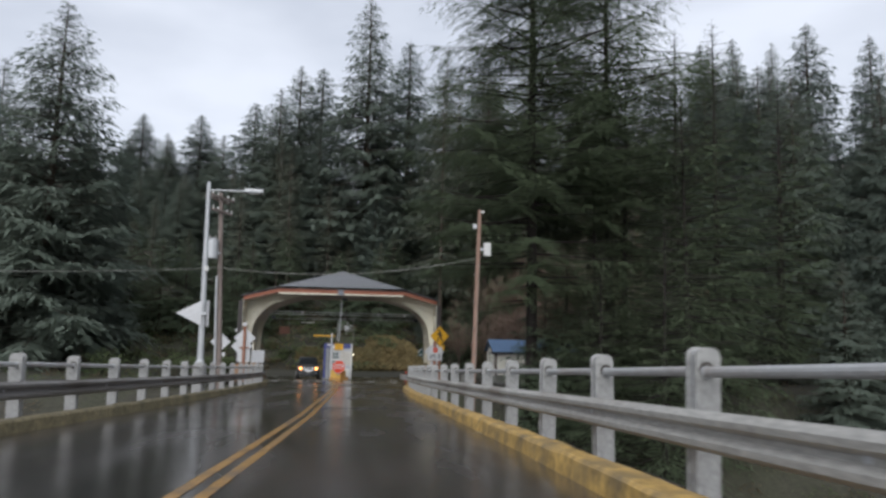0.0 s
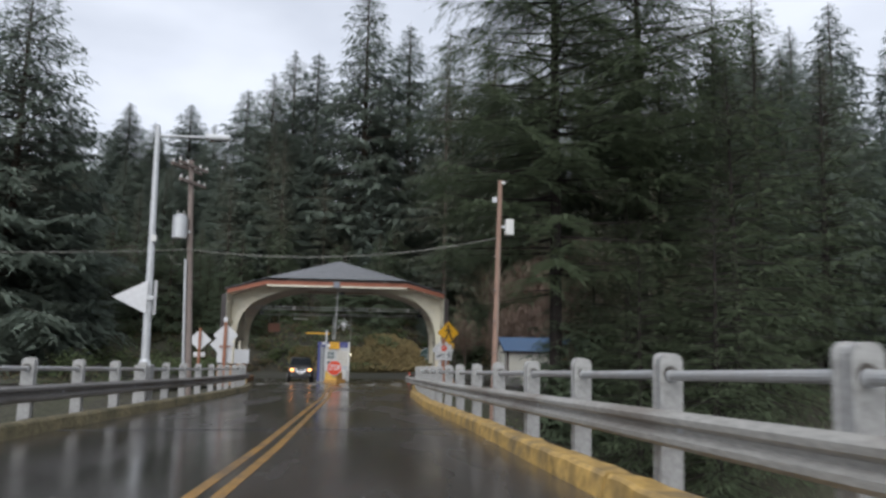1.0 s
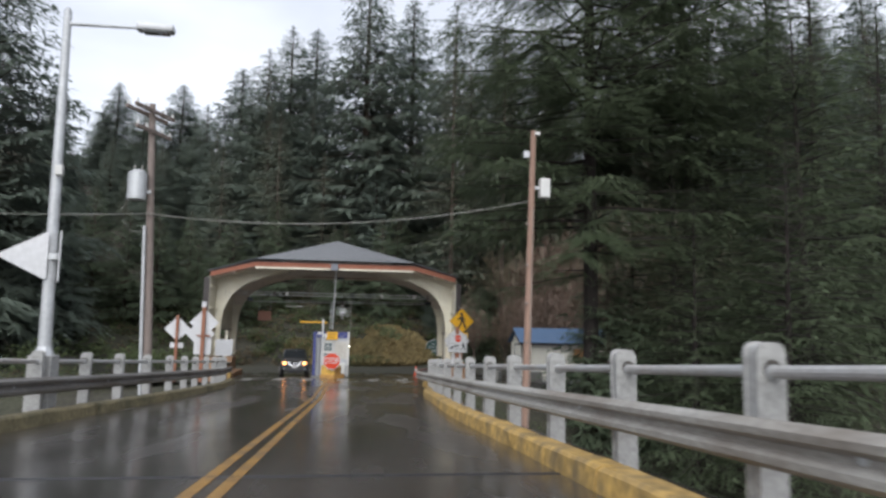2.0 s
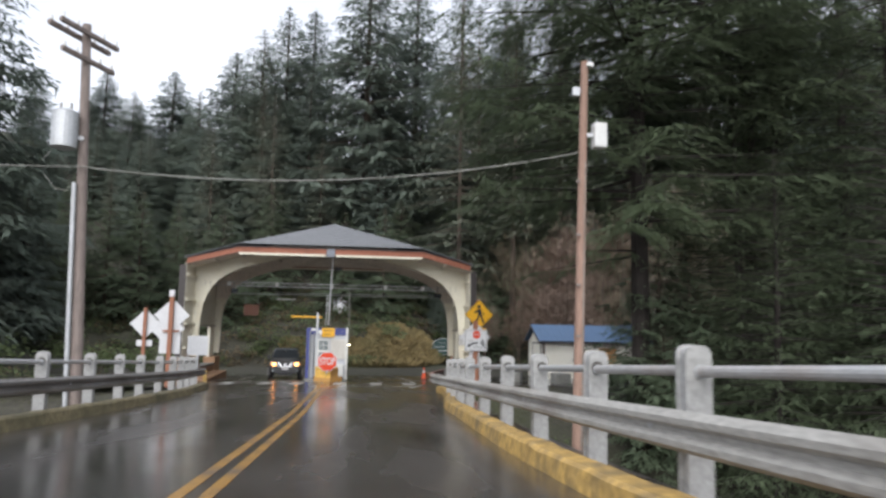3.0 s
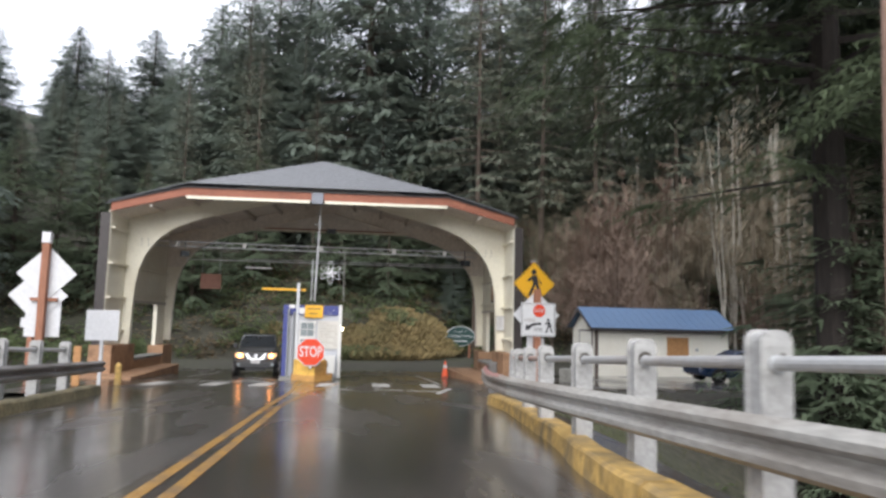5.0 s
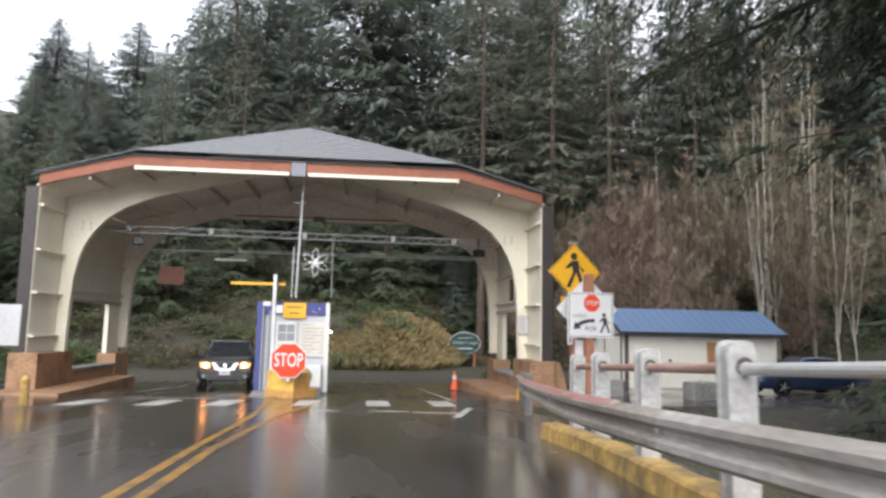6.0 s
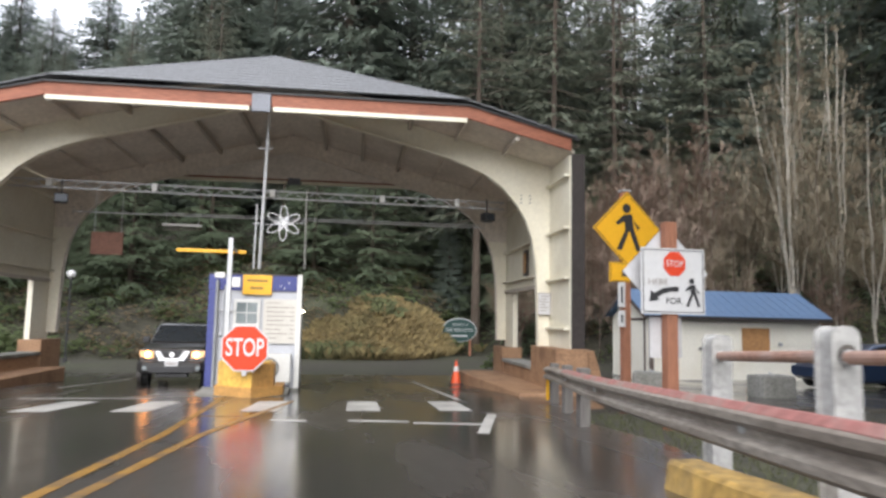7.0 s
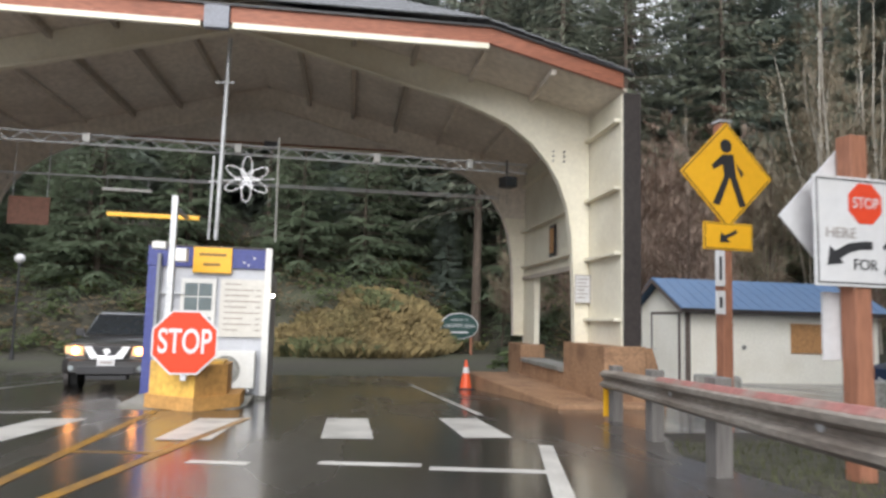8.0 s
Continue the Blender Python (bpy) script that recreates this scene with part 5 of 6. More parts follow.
def wheel(parent, x, y, r, w):
    s = 1 if x > 0 else -1
    wh = part("wheel", T((x - s * w, y, r), (x - s * .02, y, r), r * .62, n=20), M["black"], parent)
    bm = bmesh.new()
    q = bmesh.ops.create_cone(bm, cap_ends=False, segments=28, radius1=r, radius2=r, depth=w)
    bmesh.ops.create_cone(bm, cap_ends=False, segments=28, radius1=r * .66, radius2=r * .66, depth=w)
    bm.verts.ensure_lookup_table()
    top = [v for v in bm.verts if v.co.z > 0]
    for sgn in (1, -1):
        ring = [e for e in bm.edges if all(v.co.z * sgn > 0 for v in e.verts)]
        bmesh.ops.bridge_loops(bm, edges=ring)
    bmesh.ops.transform(bm, matrix=Matrix.Translation((x - s * w / 2, y, r)) @ Matrix.Rotation(radians(90), 4, 'Y'), verts=bm.verts)
    part("tyre", bm, PAINT["tyre"], wh)
    for k in range(5):
        a = 2 * math.pi * k / 5
        part("spoke", T((x + s * .005, y, r), (x + s * .005, y + r * .62 * math.cos(a), r + r * .62 * math.sin(a)), r * .1, r * .07, n=6), PAINT["rim"], wh)
    return wh


def pickup(at, rz):
    """A mid-size pickup whose nose looks along -y; the base is under the front bumper."""
    t = thing("pickup_truck", at, "dark grey pickup truck with lit amber headlamps", "car", rz=rz)
    body = part("body", loft(bmesh.new(), [(0.10, .80, .50, .88, .12), (.28, .88, .42, 1.02, .14), (1.2, .92, .40, 1.12, .14), (1.6, .92, .38, 1.16, .14), (3.4, .92, .38, 1.12, .12), (5.1, .90, .42, 1.10, .12)]), PAINT["grey"], t, "dark grey paint")
    smooth(body)
    smooth(part("hood", loft(bmesh.new(), [(.22, .78, .90, 1.04, .06), (.5, .80, .95, 1.10, .06), (1.5, .80, 1.0, 1.19, .06)]), PAINT["grey"], t))
    smooth(part("cabin", loft(bmesh.new(), [(1.35, .80, 1.10, 1.16, .03), (2.05, .71, 1.12, 1.66, .10), (2.4, .71, 1.12, 1.73, .10), (3.3, .71, 1.12, 1.71, .10), (3.6, .70, 1.10, 1.2, .04)]), PAINT["grey"], t))
    ws = bmesh.new()
    vs = [ws.verts.new(v) for v in ((-.73, 1.40, 1.19), (.73, 1.40, 1.19), (.63, 2.0, 1.63), (-.63, 2.0, 1.63))]
    v2 = [ws.verts.new(v.co + Vector((0, -.03, .02))) for v in vs]
    ws.faces.new(vs)
    ws.faces.new(v2[::-1])
    for i in range(4):
        ws.faces.new((vs[i], vs[(i + 1) % 4], v2[(i + 1) % 4], v2[i]))
    part("windscreen", ws, M["glass"], t, "dark glass")
    for s in (-1, 1):
        bm = poly(bmesh.new(), [(1.75, 1.2), (3.3, 1.2), (3.1, 1.6), (2.15, 1.6)], .02, 'x')
        part("side_window", moved(bm, (s * .755 - .01, 0, 0)), M["glass"], t)
    part("bumper", loft(bmesh.new(), [(-.02, .72, .46, .70, .08), (.12, .86, .42, .74, .08), (.3, .91, .42, .72, .08)]), PAINT["plastic"], t, "black plastic bumper")
    part("air_intake", B(-.56, .56, -.03, .05, .42, .60, .02), M["black"], t)
    gr = part("grille", B(-.42, .42, .02, .12, .76, 1.0, .02), M["black"], t, "black grille with chrome strips")
    for s in (-1, 1):
        bm = poly(bmesh.new(), [(s * .45, 1.0), (s * .30, 1.0), (s * .17, .80), (s * .32, .75)], .05)
        part("chrome_strip", moved(bm, (0, -.02, 0)), PAINT["chrome"], gr)
    part("chrome_strip", B(-.32, .32, -.024, .03, .735, .80, .01), PAINT["chrome"], gr)
    part("badge", T((0, -.03, .9), (0, .02, .9), .07, n=14), PAINT["chrome"], gr)
    for s in (-1, 1):
        hl = bmesh.new()
        poly(hl, [(s * .46, .80), (s * .80, .84), (s * .82, 1.0), (s * .48, .99)], .12)
        part("headlight", moved(hl, (0, .06, 0)), PAINT["lens"], t, "amber-lit headlamp glass")
        part("lamp_glow", T((s * .61, .035, .90), (s * .61, .065, .90), .09, n=14), PAINT["head"], t, "lit amber lamp")
        part("fog_lamp", T((s * .66, -.03, .55), (s * .66, .08, .55), .055, n=12), M["booth_glass"], t)
        part("mirror", B(s * .96 - .1, s * .96 + .1, 1.72, 1.82, 1.14, 1.32, .03), M["black"], t)
        part("arch_flare", T((s * .84, 1.0, .40), (s * .94, 1.0, .40), .46, n=24), PAINT["grey"], t)
        for y in (1.0, 4.2):
            wheel(t, s * .93, y, .37, .25)
    pl = part("number_plate", B(-.17, .17, -.045, -.032, .60, .74, .004), M["sign_white"], t, "white plate")
    part("print_bar", B(-.12, .12, -.05, -.046, .645, .69), M["ink"], pl)
    part("skid_plate", B(-.4, .4, .05, .4, .30, .40, .02), M["black"], t)
    return t


pickup((-3.66, 53.6, road_z(55) - .02), 3)


def sedan(at, rz):
    t = thing("parked_car", at, "deep blue parked saloon car with wet paint", "car", rz=rz)
    smooth(part("body", loft(bmesh.new(), [(0, .70, .38, .66, .1), (.25, .84, .26, .76, .14), (1.2, .89, .22, .90, .14), (2.3, .90, .22, .94, .14), (3.6, .89, .24, .95, .14), (4.3, .84, .3, .92, .14), (4.5, .74, .4, .82, .1)]), PAINT["blue"], t, "deep blue paint"))
    smooth(part("cabin", loft(bmesh.new(), [(1.15, .72, .84, .92, .03), (1.95, .60, .86, 1.36, .09), (2.4, .60, .86, 1.42, .09), (3.1, .60, .86, 1.38, .09), (3.95, .70, .86, .96, .03)]), PAINT["blue"], t))
    for s in (-1, 1):
        bm = poly(bmesh.new(), [(1.5, .95), (2.45, .95), (2.45, 1.33), (2.0, 1.3)], .02, 'x')
        part("side_window", moved(bm, (s * .665 - .01, 0, 0)), M["glass"], t)
        bm = poly(bmesh.new(), [(2.52, .95), (3.5, .95), (3.1, 1.3), (2.52, 1.33)], .02, 'x')
        part("side_window", moved(bm, (s * .665 - .01, 0, 0)), M["glass"], t)
        part("headlight", B(s * .62 - .17, s * .62 + .17, .05, .2, .55, .68, .03), PAINT["chrome"], t)
        part("tail_light", B(s * .66 - .14, s * .66 + .14, 4.36, 4.5, .62, .76, .03), PAINT["tail"], t)
        part("mirror", B(s * .93 - .08, s * .93 + .08, 1.5, 1.6, .93, 1.05, .03), PAINT["blue"], t)
        for y in (.85, 3.55):
            wheel(t, s * .9, y, .32, .21)
    return t


sedan((15.0, 53.4, max(road_z(53.4), ground_z(16, 53.4) + .05) + .0), -90)

# ---- cone and welcome sign ----
cone = thing("traffic_cone", (4.32, 55.1, road_z(55.1)), "orange traffic cone with white band on wet asphalt", "cone")
orange = mat("orange_plastic", (.75, .10, .03), .5, .1, 3, .05, dirt=(.4, .08, .03), big=3)
part("base", B(-.19, .19, -.19, .19, 0, .04, .01), M["black"], cone)
part("cone", T((0, 0, .04), (0, 0, .72), .15, .03, n=18), orange, cone)
part("white_band", T((0, 0, .40), (0, 0, .55), .094, .069, n=18), M["sign_white"], cone)
wz = ground_z(9.3, 79)
wel = thing("welcome_sign", (9.3, 79, wz), "dark green oval welcome sign on two posts", "sign")
cz = 1.06 - wz
el = [(1.12 * math.cos(2 * math.pi * i / 32), .74 * math.sin(2 * math.pi * i / 32)) for i in range(32)]
part("rim", poly(bmesh.new(), [(u * 1.05, v * 1.07 + cz) for u, v in el], .05), M["sign_white"], wel, "pale rim")
part("board", moved(poly(bmesh.new(), [(u, v + cz) for u, v in el], .04), (0, -.03, 0)), M["sign_green"], wel)
text_mesh("CASCADE", .28, M["sign_white"], wel, (-.42, -.034, cz), width=1.02)
text_mesh("LOCKS", .28, M["sign_white"], wel, (.56, -.034, cz), width=.74)
text_mesh("WELCOME", .16, M["sign_white"], wel, (-.14, -.034, cz + .36), width=.78)
text_mesh("TO", .16, M["sign_white"], wel, (.44, -.034, cz + .36), width=.22)
part("print_bar", B(-.55, .55, -.036, -.031, cz - .42, cz - .34), M["sign_white"], wel)
for x in (-.75, .75):
    part("post", B(x - .07, x + .07, .06, .2, -.2, cz, .01), M["post_wood"], wel)

# globe lamp beyond the canopy
gz = ground_z(-11.4, 69.2)
gl = thing("globe_lamp", (-11.4, 69.2, gz), "slim dark lamp post with one white globe", "lamp")
part("base", T((0, 0, -.05), (0, 0, .35), .11, .07), M["black"], gl)
part("pole", T((0, 0, .35), (0, 0, 3.85), .05, .04), M["black"], gl)
part("collar", T((0, 0, 3.85), (0, 0, 3.95), .09, .07), M["black"], gl)
bm = bmesh.new()
bmesh.ops.create_uvsphere(bm, u_segments=16, v_segments=10, radius=.2)
smooth(part("globe", moved(bm, (0, 0, 4.12)), M["sign_white"], gl, "white globe"))

# ---- woods ----
def fir_data(seed, h, spread, bare, droop, clumps, lushness=1.0, fine=0.45, girth=0.014, taper=0.72, tier=1.0):
    """Trunk and crown of a fir: whorls of drooping limbs, each with flat sprays on both sides."""
    rnd = random.Random(seed)
    tv, tf, cv, cf = [], [], [], []
    n = 8
    lean = (rnd.uniform(-.01, .01), rnd.uniform(-.01, .01))
    for k in range(9):
        z = h * k / 8
        r = girth * h * (1 - k / 8) + 0.008
        for i in range(n):
            a = 2 * math.pi * i / n
            tv.append((lean[0] * z + r * math.cos(a), lean[1] * z + r * math.sin(a), z))
    for k in range(8):
        for i in range(n):
            j = (i + 1) % n
            tf.append((k * n + i, k * n + j, (k + 1) * n + j, (k + 1) * n + i))

    def limb(p, q, r):
        b = len(tv)
        for i in range(3):
            a = 2.1 * i
            tv.append((p[0] + r * math.cos(a), p[1], p[2] + r * math.sin(a)))
        tv.append(tuple(q))
        for i in range(3):
            tf.append((b + i, b + (i + 1) % 3, b + 3))

    def spray(p, d, length, width, sag):
        """One drooping spray: a pointed blade that tapers to its tip."""
        side = (Vector((-d.y, d.x, 0)).normalized() + Vector((0, 0, rnd.uniform(-.9, .9)))) * width
        tip = p + d * length + Vector((0, 0, -sag))
        b = len(cv)
        cv.extend([tuple(p + side), tuple(tip), tuple(p - side)])
        cf.append((b, b + 1, b + 2))

    slim = .62 if fine < .25 and h > 20 else 1.0
    z = h * bare
    while z < h * 0.985:
        u = (z / h - bare) / (1 - bare)
        tip = min(1, 5 * (1 - u))
        reach = spread * min((1 - u) ** taper, 3.4 * (1 - u)) * (0.75 + 0.35 * min(1, u * 5)) + 0.16 * tip
        count = rnd.randint(4, 6)
        a0 = rnd.uniform(0, 6.28)
        for i in range(count):
            if rnd.random() < 0.10 + 0.12 * (1 - lushness) + (0.35 if tier < .9 and u < .12 else 0):
                continue
            a = a0 + 6.283 * i / count + rnd.uniform(-.35, .35)
            L = reach * rnd.uniform(0.6, 1.18)
            up = 0.35 * u - droop * (1 - u) + rnd.uniform(-.1, .1)
            d = Vector((math.cos(a), math.sin(a), 0))
            p0 = Vector((lean[0] * z, lean[1] * z, z + rnd.uniform(-.2, .2)))
            end = p0 + d * L + Vector((0, 0, up * L))
            limb(p0, end, 0.02 + 0.012 * L)
            m = max(3, int(clumps * L / spread) + 2)
            for k in range(m):
                s = 0.10 + 0.90 * (k + rnd.random() * .8) / m
                p = p0 + d * L * s + Vector((0, 0, up * L * s - 0.10 * L * s * (1 - s)))
                wl = (0.22 + 0.34 * (1 - abs(s - .55))) * L * rnd.uniform(.7, 1.2) * 0.55 + 0.2 * tip
                for sd in (-1, 1):
                    ang = a + sd * rnd.uniform(.5, 1.15)
                    dd = Vector((math.cos(ang), math.sin(ang), rnd.uniform(-.5, .05)))
                    step = fine
                    steps = max(2, int((1.75 if h > 40 else 1.9 if fine < .25 and h > 20 else 1.6 if lushness > 0 else 1.1) * wl / step))
                    for q in range(steps):
                        u2 = (q + rnd.random()) / steps
                        pp = p + dd * wl * u2 + Vector((0, 0, -.25 * wl * u2 * u2))
                        an2 = ang + rnd.uniform(-1.0, 1.0)
                        sl = step * rnd.uniform(1.0, 2.0) * (1 - .6 * u * u) * (.6 + .4 * tip)
                        spray(pp, Vector((math.cos(an2), math.sin(an2), rnd.uniform(-.7, .15))), sl, sl * slim * rnd.uniform(.09, .16), sl * rnd.uniform(.1, .5))
            spray(end - d * .3 * tip, d, min(.7, 0.2 * L + .3 * tip), .1 * tip + .02, 0.06 * L)
        z += h * rnd.uniform(0.011, 0.021) * (1.15 - 0.45 * u) * tier
    top = Vector((lean[0] * h, lean[1] * h, h * .96))
    for i in range(6):
        spray(top + Vector((0, 0, -0.2 * i)), Vector((math.cos(i), math.sin(i), 1.2)).normalized(), 0.35 + .1 * i, .05, 0.05)
    return tv, tf, cv, cf


def fir(name, seed, h, spread, bare, droop, clumps, leaf, label, lush=1.0, fine=0.45, girth=0.014, taper=0.72, tier=1.0, bark="bark"):
    tv, tf, cv, cf = fir_data(seed, h, spread, bare, droop, clumps, lush, fine, girth, taper, tier)
    t = thing(name, (0, 0, -200), label, "tree", group="conifers")
    for nm, v, f, m in (("trunk", tv, tf, M[bark]), ("crown", cv, cf, leaf)):
        me = bpy.data.meshes.new(nm)
        me.from_pydata(v, [], f)
        me.materials.append(m)
        ob = new(nm, me)
        ob.parent = t
    return t


FIRS = [
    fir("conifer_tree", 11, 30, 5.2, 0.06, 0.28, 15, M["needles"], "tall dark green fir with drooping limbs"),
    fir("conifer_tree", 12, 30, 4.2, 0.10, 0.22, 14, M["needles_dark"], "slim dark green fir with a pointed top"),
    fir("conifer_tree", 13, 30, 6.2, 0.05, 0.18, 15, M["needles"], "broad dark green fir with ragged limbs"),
    fir("conifer_tree", 14, 30, 3.4, 0.26, 0.30, 7, M["needles_haze"], "tall thin conifer with a long bare trunk and haze-paled needles", -0.3, 0.30, girth=0.0075, tier=1.25),
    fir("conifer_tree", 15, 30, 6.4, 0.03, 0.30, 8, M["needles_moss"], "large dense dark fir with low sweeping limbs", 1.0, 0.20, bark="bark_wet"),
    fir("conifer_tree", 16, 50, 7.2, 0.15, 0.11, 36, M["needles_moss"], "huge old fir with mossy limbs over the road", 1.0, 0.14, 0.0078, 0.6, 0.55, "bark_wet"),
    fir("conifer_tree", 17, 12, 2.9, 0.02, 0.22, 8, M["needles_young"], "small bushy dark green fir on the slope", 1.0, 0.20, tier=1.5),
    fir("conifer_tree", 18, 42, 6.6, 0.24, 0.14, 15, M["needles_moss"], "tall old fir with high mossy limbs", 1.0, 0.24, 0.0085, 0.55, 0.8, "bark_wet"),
]


# planting numbers that would stand wholly behind the others, left unplanted
UNPLANTED = {2, 48, 55, 57, 74, 75, 82, 83, 84, 94, 97, 98, 100, 101, 102, 103, 104, 114, 115, 116, 117, 125, 126, 127, 144, 151, 152, 159, 162, 167, 168, 169, 170, 174, 175}
planted = []


def plant(k, x, y, top, turn=0.0, wide=1.0):
    planted.append((x, y))
    if len(planted) - 1 in UNPLANTED:
        return None
    g = ground_z(x, min(y, 150)) - 0.3
    s = (top - g) / (12 if k == 6 else 30)
    return copy_thing(FIRS[k], pose(x, y, g, 0, 0, turn) @ Matrix.Diagonal((s * wide, s * wide, s, 1)))


rnd = random.Random(5)
# trees whose tops stand out against the sky
for k, x, y, top, wide in ((2, -26.6, 60, 32.5, 1.25), (2, -34, 66, 29, 1.1), (0, -38, 60, 31, 1.1), (1, -35.8, 120, 40.7, 1.8), (1, -26.2, 120, 41.1, 1.9), (2, -30.6, 116, 36.3, 1.35),
                           (2, -21, 114, 36, 1.35), (1, -15.4, 108, 40.2, 1.75), (0, -8.3, 104, 45.4, 1.25), (1, -5.1, 106, 46.2, 1.5), (2, -10.7, 98, 39.3, 1.15),
                           (0, 2.0, 95, 53.7, 1.05), (1, 8.6, 102, 50.3, 1.35), (1, 56.2, 98, 52.5, 1.1), (1, 61.8, 98, 54, 1.0), (0, 69, 98, 53.7, .9), (1, 75.4, 84, 49.6, 1.1),
                           (2, 46, 62, 33, 1.0), (2, 52, 52, 30, 1.1),
                           (1, 47.5, 82, 41, 1.3), (0, 51.5, 86, 43, 1.0), (1, 55, 81, 42, 1.3), (0, 59.5, 85, 44, 1.0), (1, 65, 84, 50.5, 1.3),
                           (0, 13.0, 92, 45, 1.0), (1, 19.5, 96, 46, 1.3), (0, 27, 98, 44, 1.0), (1, 33.5, 94, 40, 1.2), (2, 53, 90, 48, .9), (2, 46.5, 93, 46, .9), (2, 59, 92, 48, .9), (0, 21.5, 100, 44, 1.0)):
    plant(k, x, y, top, rnd.uniform(0, 360), wide)
# the airy conifers on the hill, haze in their colour, with the sky between them
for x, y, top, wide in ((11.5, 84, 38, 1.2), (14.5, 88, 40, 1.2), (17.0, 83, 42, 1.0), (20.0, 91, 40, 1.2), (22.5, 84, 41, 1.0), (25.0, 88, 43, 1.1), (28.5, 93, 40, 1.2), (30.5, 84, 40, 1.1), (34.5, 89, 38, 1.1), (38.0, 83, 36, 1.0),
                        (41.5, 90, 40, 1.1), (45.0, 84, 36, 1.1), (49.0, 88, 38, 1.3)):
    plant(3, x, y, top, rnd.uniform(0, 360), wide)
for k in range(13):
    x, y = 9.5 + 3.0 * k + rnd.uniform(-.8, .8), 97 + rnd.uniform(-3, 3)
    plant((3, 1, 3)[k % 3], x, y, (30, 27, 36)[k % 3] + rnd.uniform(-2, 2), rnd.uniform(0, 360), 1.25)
for k in range(16):
    x, y = 9 + 2.5 * k + rnd.uniform(-.8, .8), 89 + rnd.uniform(-3, 3)
    plant(6, x, y, ground_z(x, y) + rnd.uniform(8, 13), rnd.uniform(0, 360), rnd.uniform(.9, 1.2))
for k in range(9):
    x, y = -45 + 4.2 * k + rnd.uniform(-1, 1), 104 + rnd.uniform(-3, 3)
    plant((0, 1, 2)[k % 3], x, y, 26 + rnd.uniform(-2, 2.5), rnd.uniform(0, 360), 1.2)
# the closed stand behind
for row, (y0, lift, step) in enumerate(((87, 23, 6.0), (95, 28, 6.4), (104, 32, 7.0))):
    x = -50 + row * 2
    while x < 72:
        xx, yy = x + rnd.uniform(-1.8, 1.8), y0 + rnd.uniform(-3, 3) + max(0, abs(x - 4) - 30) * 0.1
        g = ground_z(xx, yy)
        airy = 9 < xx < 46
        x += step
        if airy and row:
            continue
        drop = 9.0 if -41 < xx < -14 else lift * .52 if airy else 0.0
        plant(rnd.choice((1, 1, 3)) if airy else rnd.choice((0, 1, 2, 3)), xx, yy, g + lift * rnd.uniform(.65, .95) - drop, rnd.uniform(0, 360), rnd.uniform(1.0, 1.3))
for x, y, h in ((14, 80, 8), (20, 81, 9), (27, 82, 10), (34, 78, 10), (40, 76, 11)):
    plant(6, x, y, ground_z(x, y) + h, rnd.uniform(0, 360), 1.1)
for x, y, h in ((10.9, 37.7, 5.0), (11.4, 39.0, 8.0), (12.2, 38.2, 7.0)):
    plant(6, x, y, ground_z(x, y) + h, 40 * x, 1.5)
# dense firs beside the old one, on the bank below the bridge
for x, y, top, wide in ((14.4, 38.4, 15, 1.0), (13.1, 40.4, 9.5, 1.3), (17.0, 40.0, 21, .95), (13.2, 34.6, 9, 1.1), (19.5, 36.0, 19, 1.0), (21.5, 41.5, 26, .9), (16.2, 33.0, 11, 1.1), (25.5, 43.0, 28, .9)):
    plant(4, x, y, top, rnd.uniform(0, 360), wide)
# lower trees along the hill and on the banks
for k in range(24):
    x, y = rnd.uniform(-40, 46), rnd.uniform(80, 88)
    if 6 < x < 30:
        continue
    plant(6, x, y, ground_z(x, y) + rnd.uniform(7, 14), rnd.uniform(0, 360), rnd.uniform(.95, 1.25))
for x, y, h in ((-24, 60, 15), (-29, 52, 15), (-35, 52, 18), (-40, 44, 18), (-46, 56, 22), (-26, 74, 17), (30, 36, 12), (36, 36, 18), (47, 38, 22), (58, 58, 28)):
    plant(rnd.choice((0, 2)), x, y, ground_z(x, y) + h, rnd.uniform(0, 360), 1.2)
# firs that close the stand above the shed and along the far ridge
for k, x, y, top, wide in ((1, 35.8, 89, 40, 1.35), (0, 40.5, 95, 42, .95), (2, -40, 127, 38, 1.5), (0, -33, 128, 38.5, 1.4), (2, -25.5, 127, 38.5, 1.4)):
    plant(k, x, y, top, 37 * x, wide)
for k, (x, y, h) in enumerate(((-52, 70, 24), (-44, 78, 22), (66, 72, 30), (36.5, 95, 24), (34, 48, 26))):
    FIRS[k].matrix_basis = pose(x, y, ground_z(x, y) - 0.3) @ Matrix.Diagonal((h / 30 * 1.1, h / 30 * 1.1, h / 30, 1))
FIRS[6].matrix_basis = pose(-48, 86, ground_z(-48, 86) - 0.3)
FIRS[7].matrix_basis = pose(16.2, 40.2, ground_z(16.2, 40.2) - 0.3)
FIRS[5].matrix_basis = pose(10.3, 38.4, ground_z(10.3, 38.4) - 0.3)


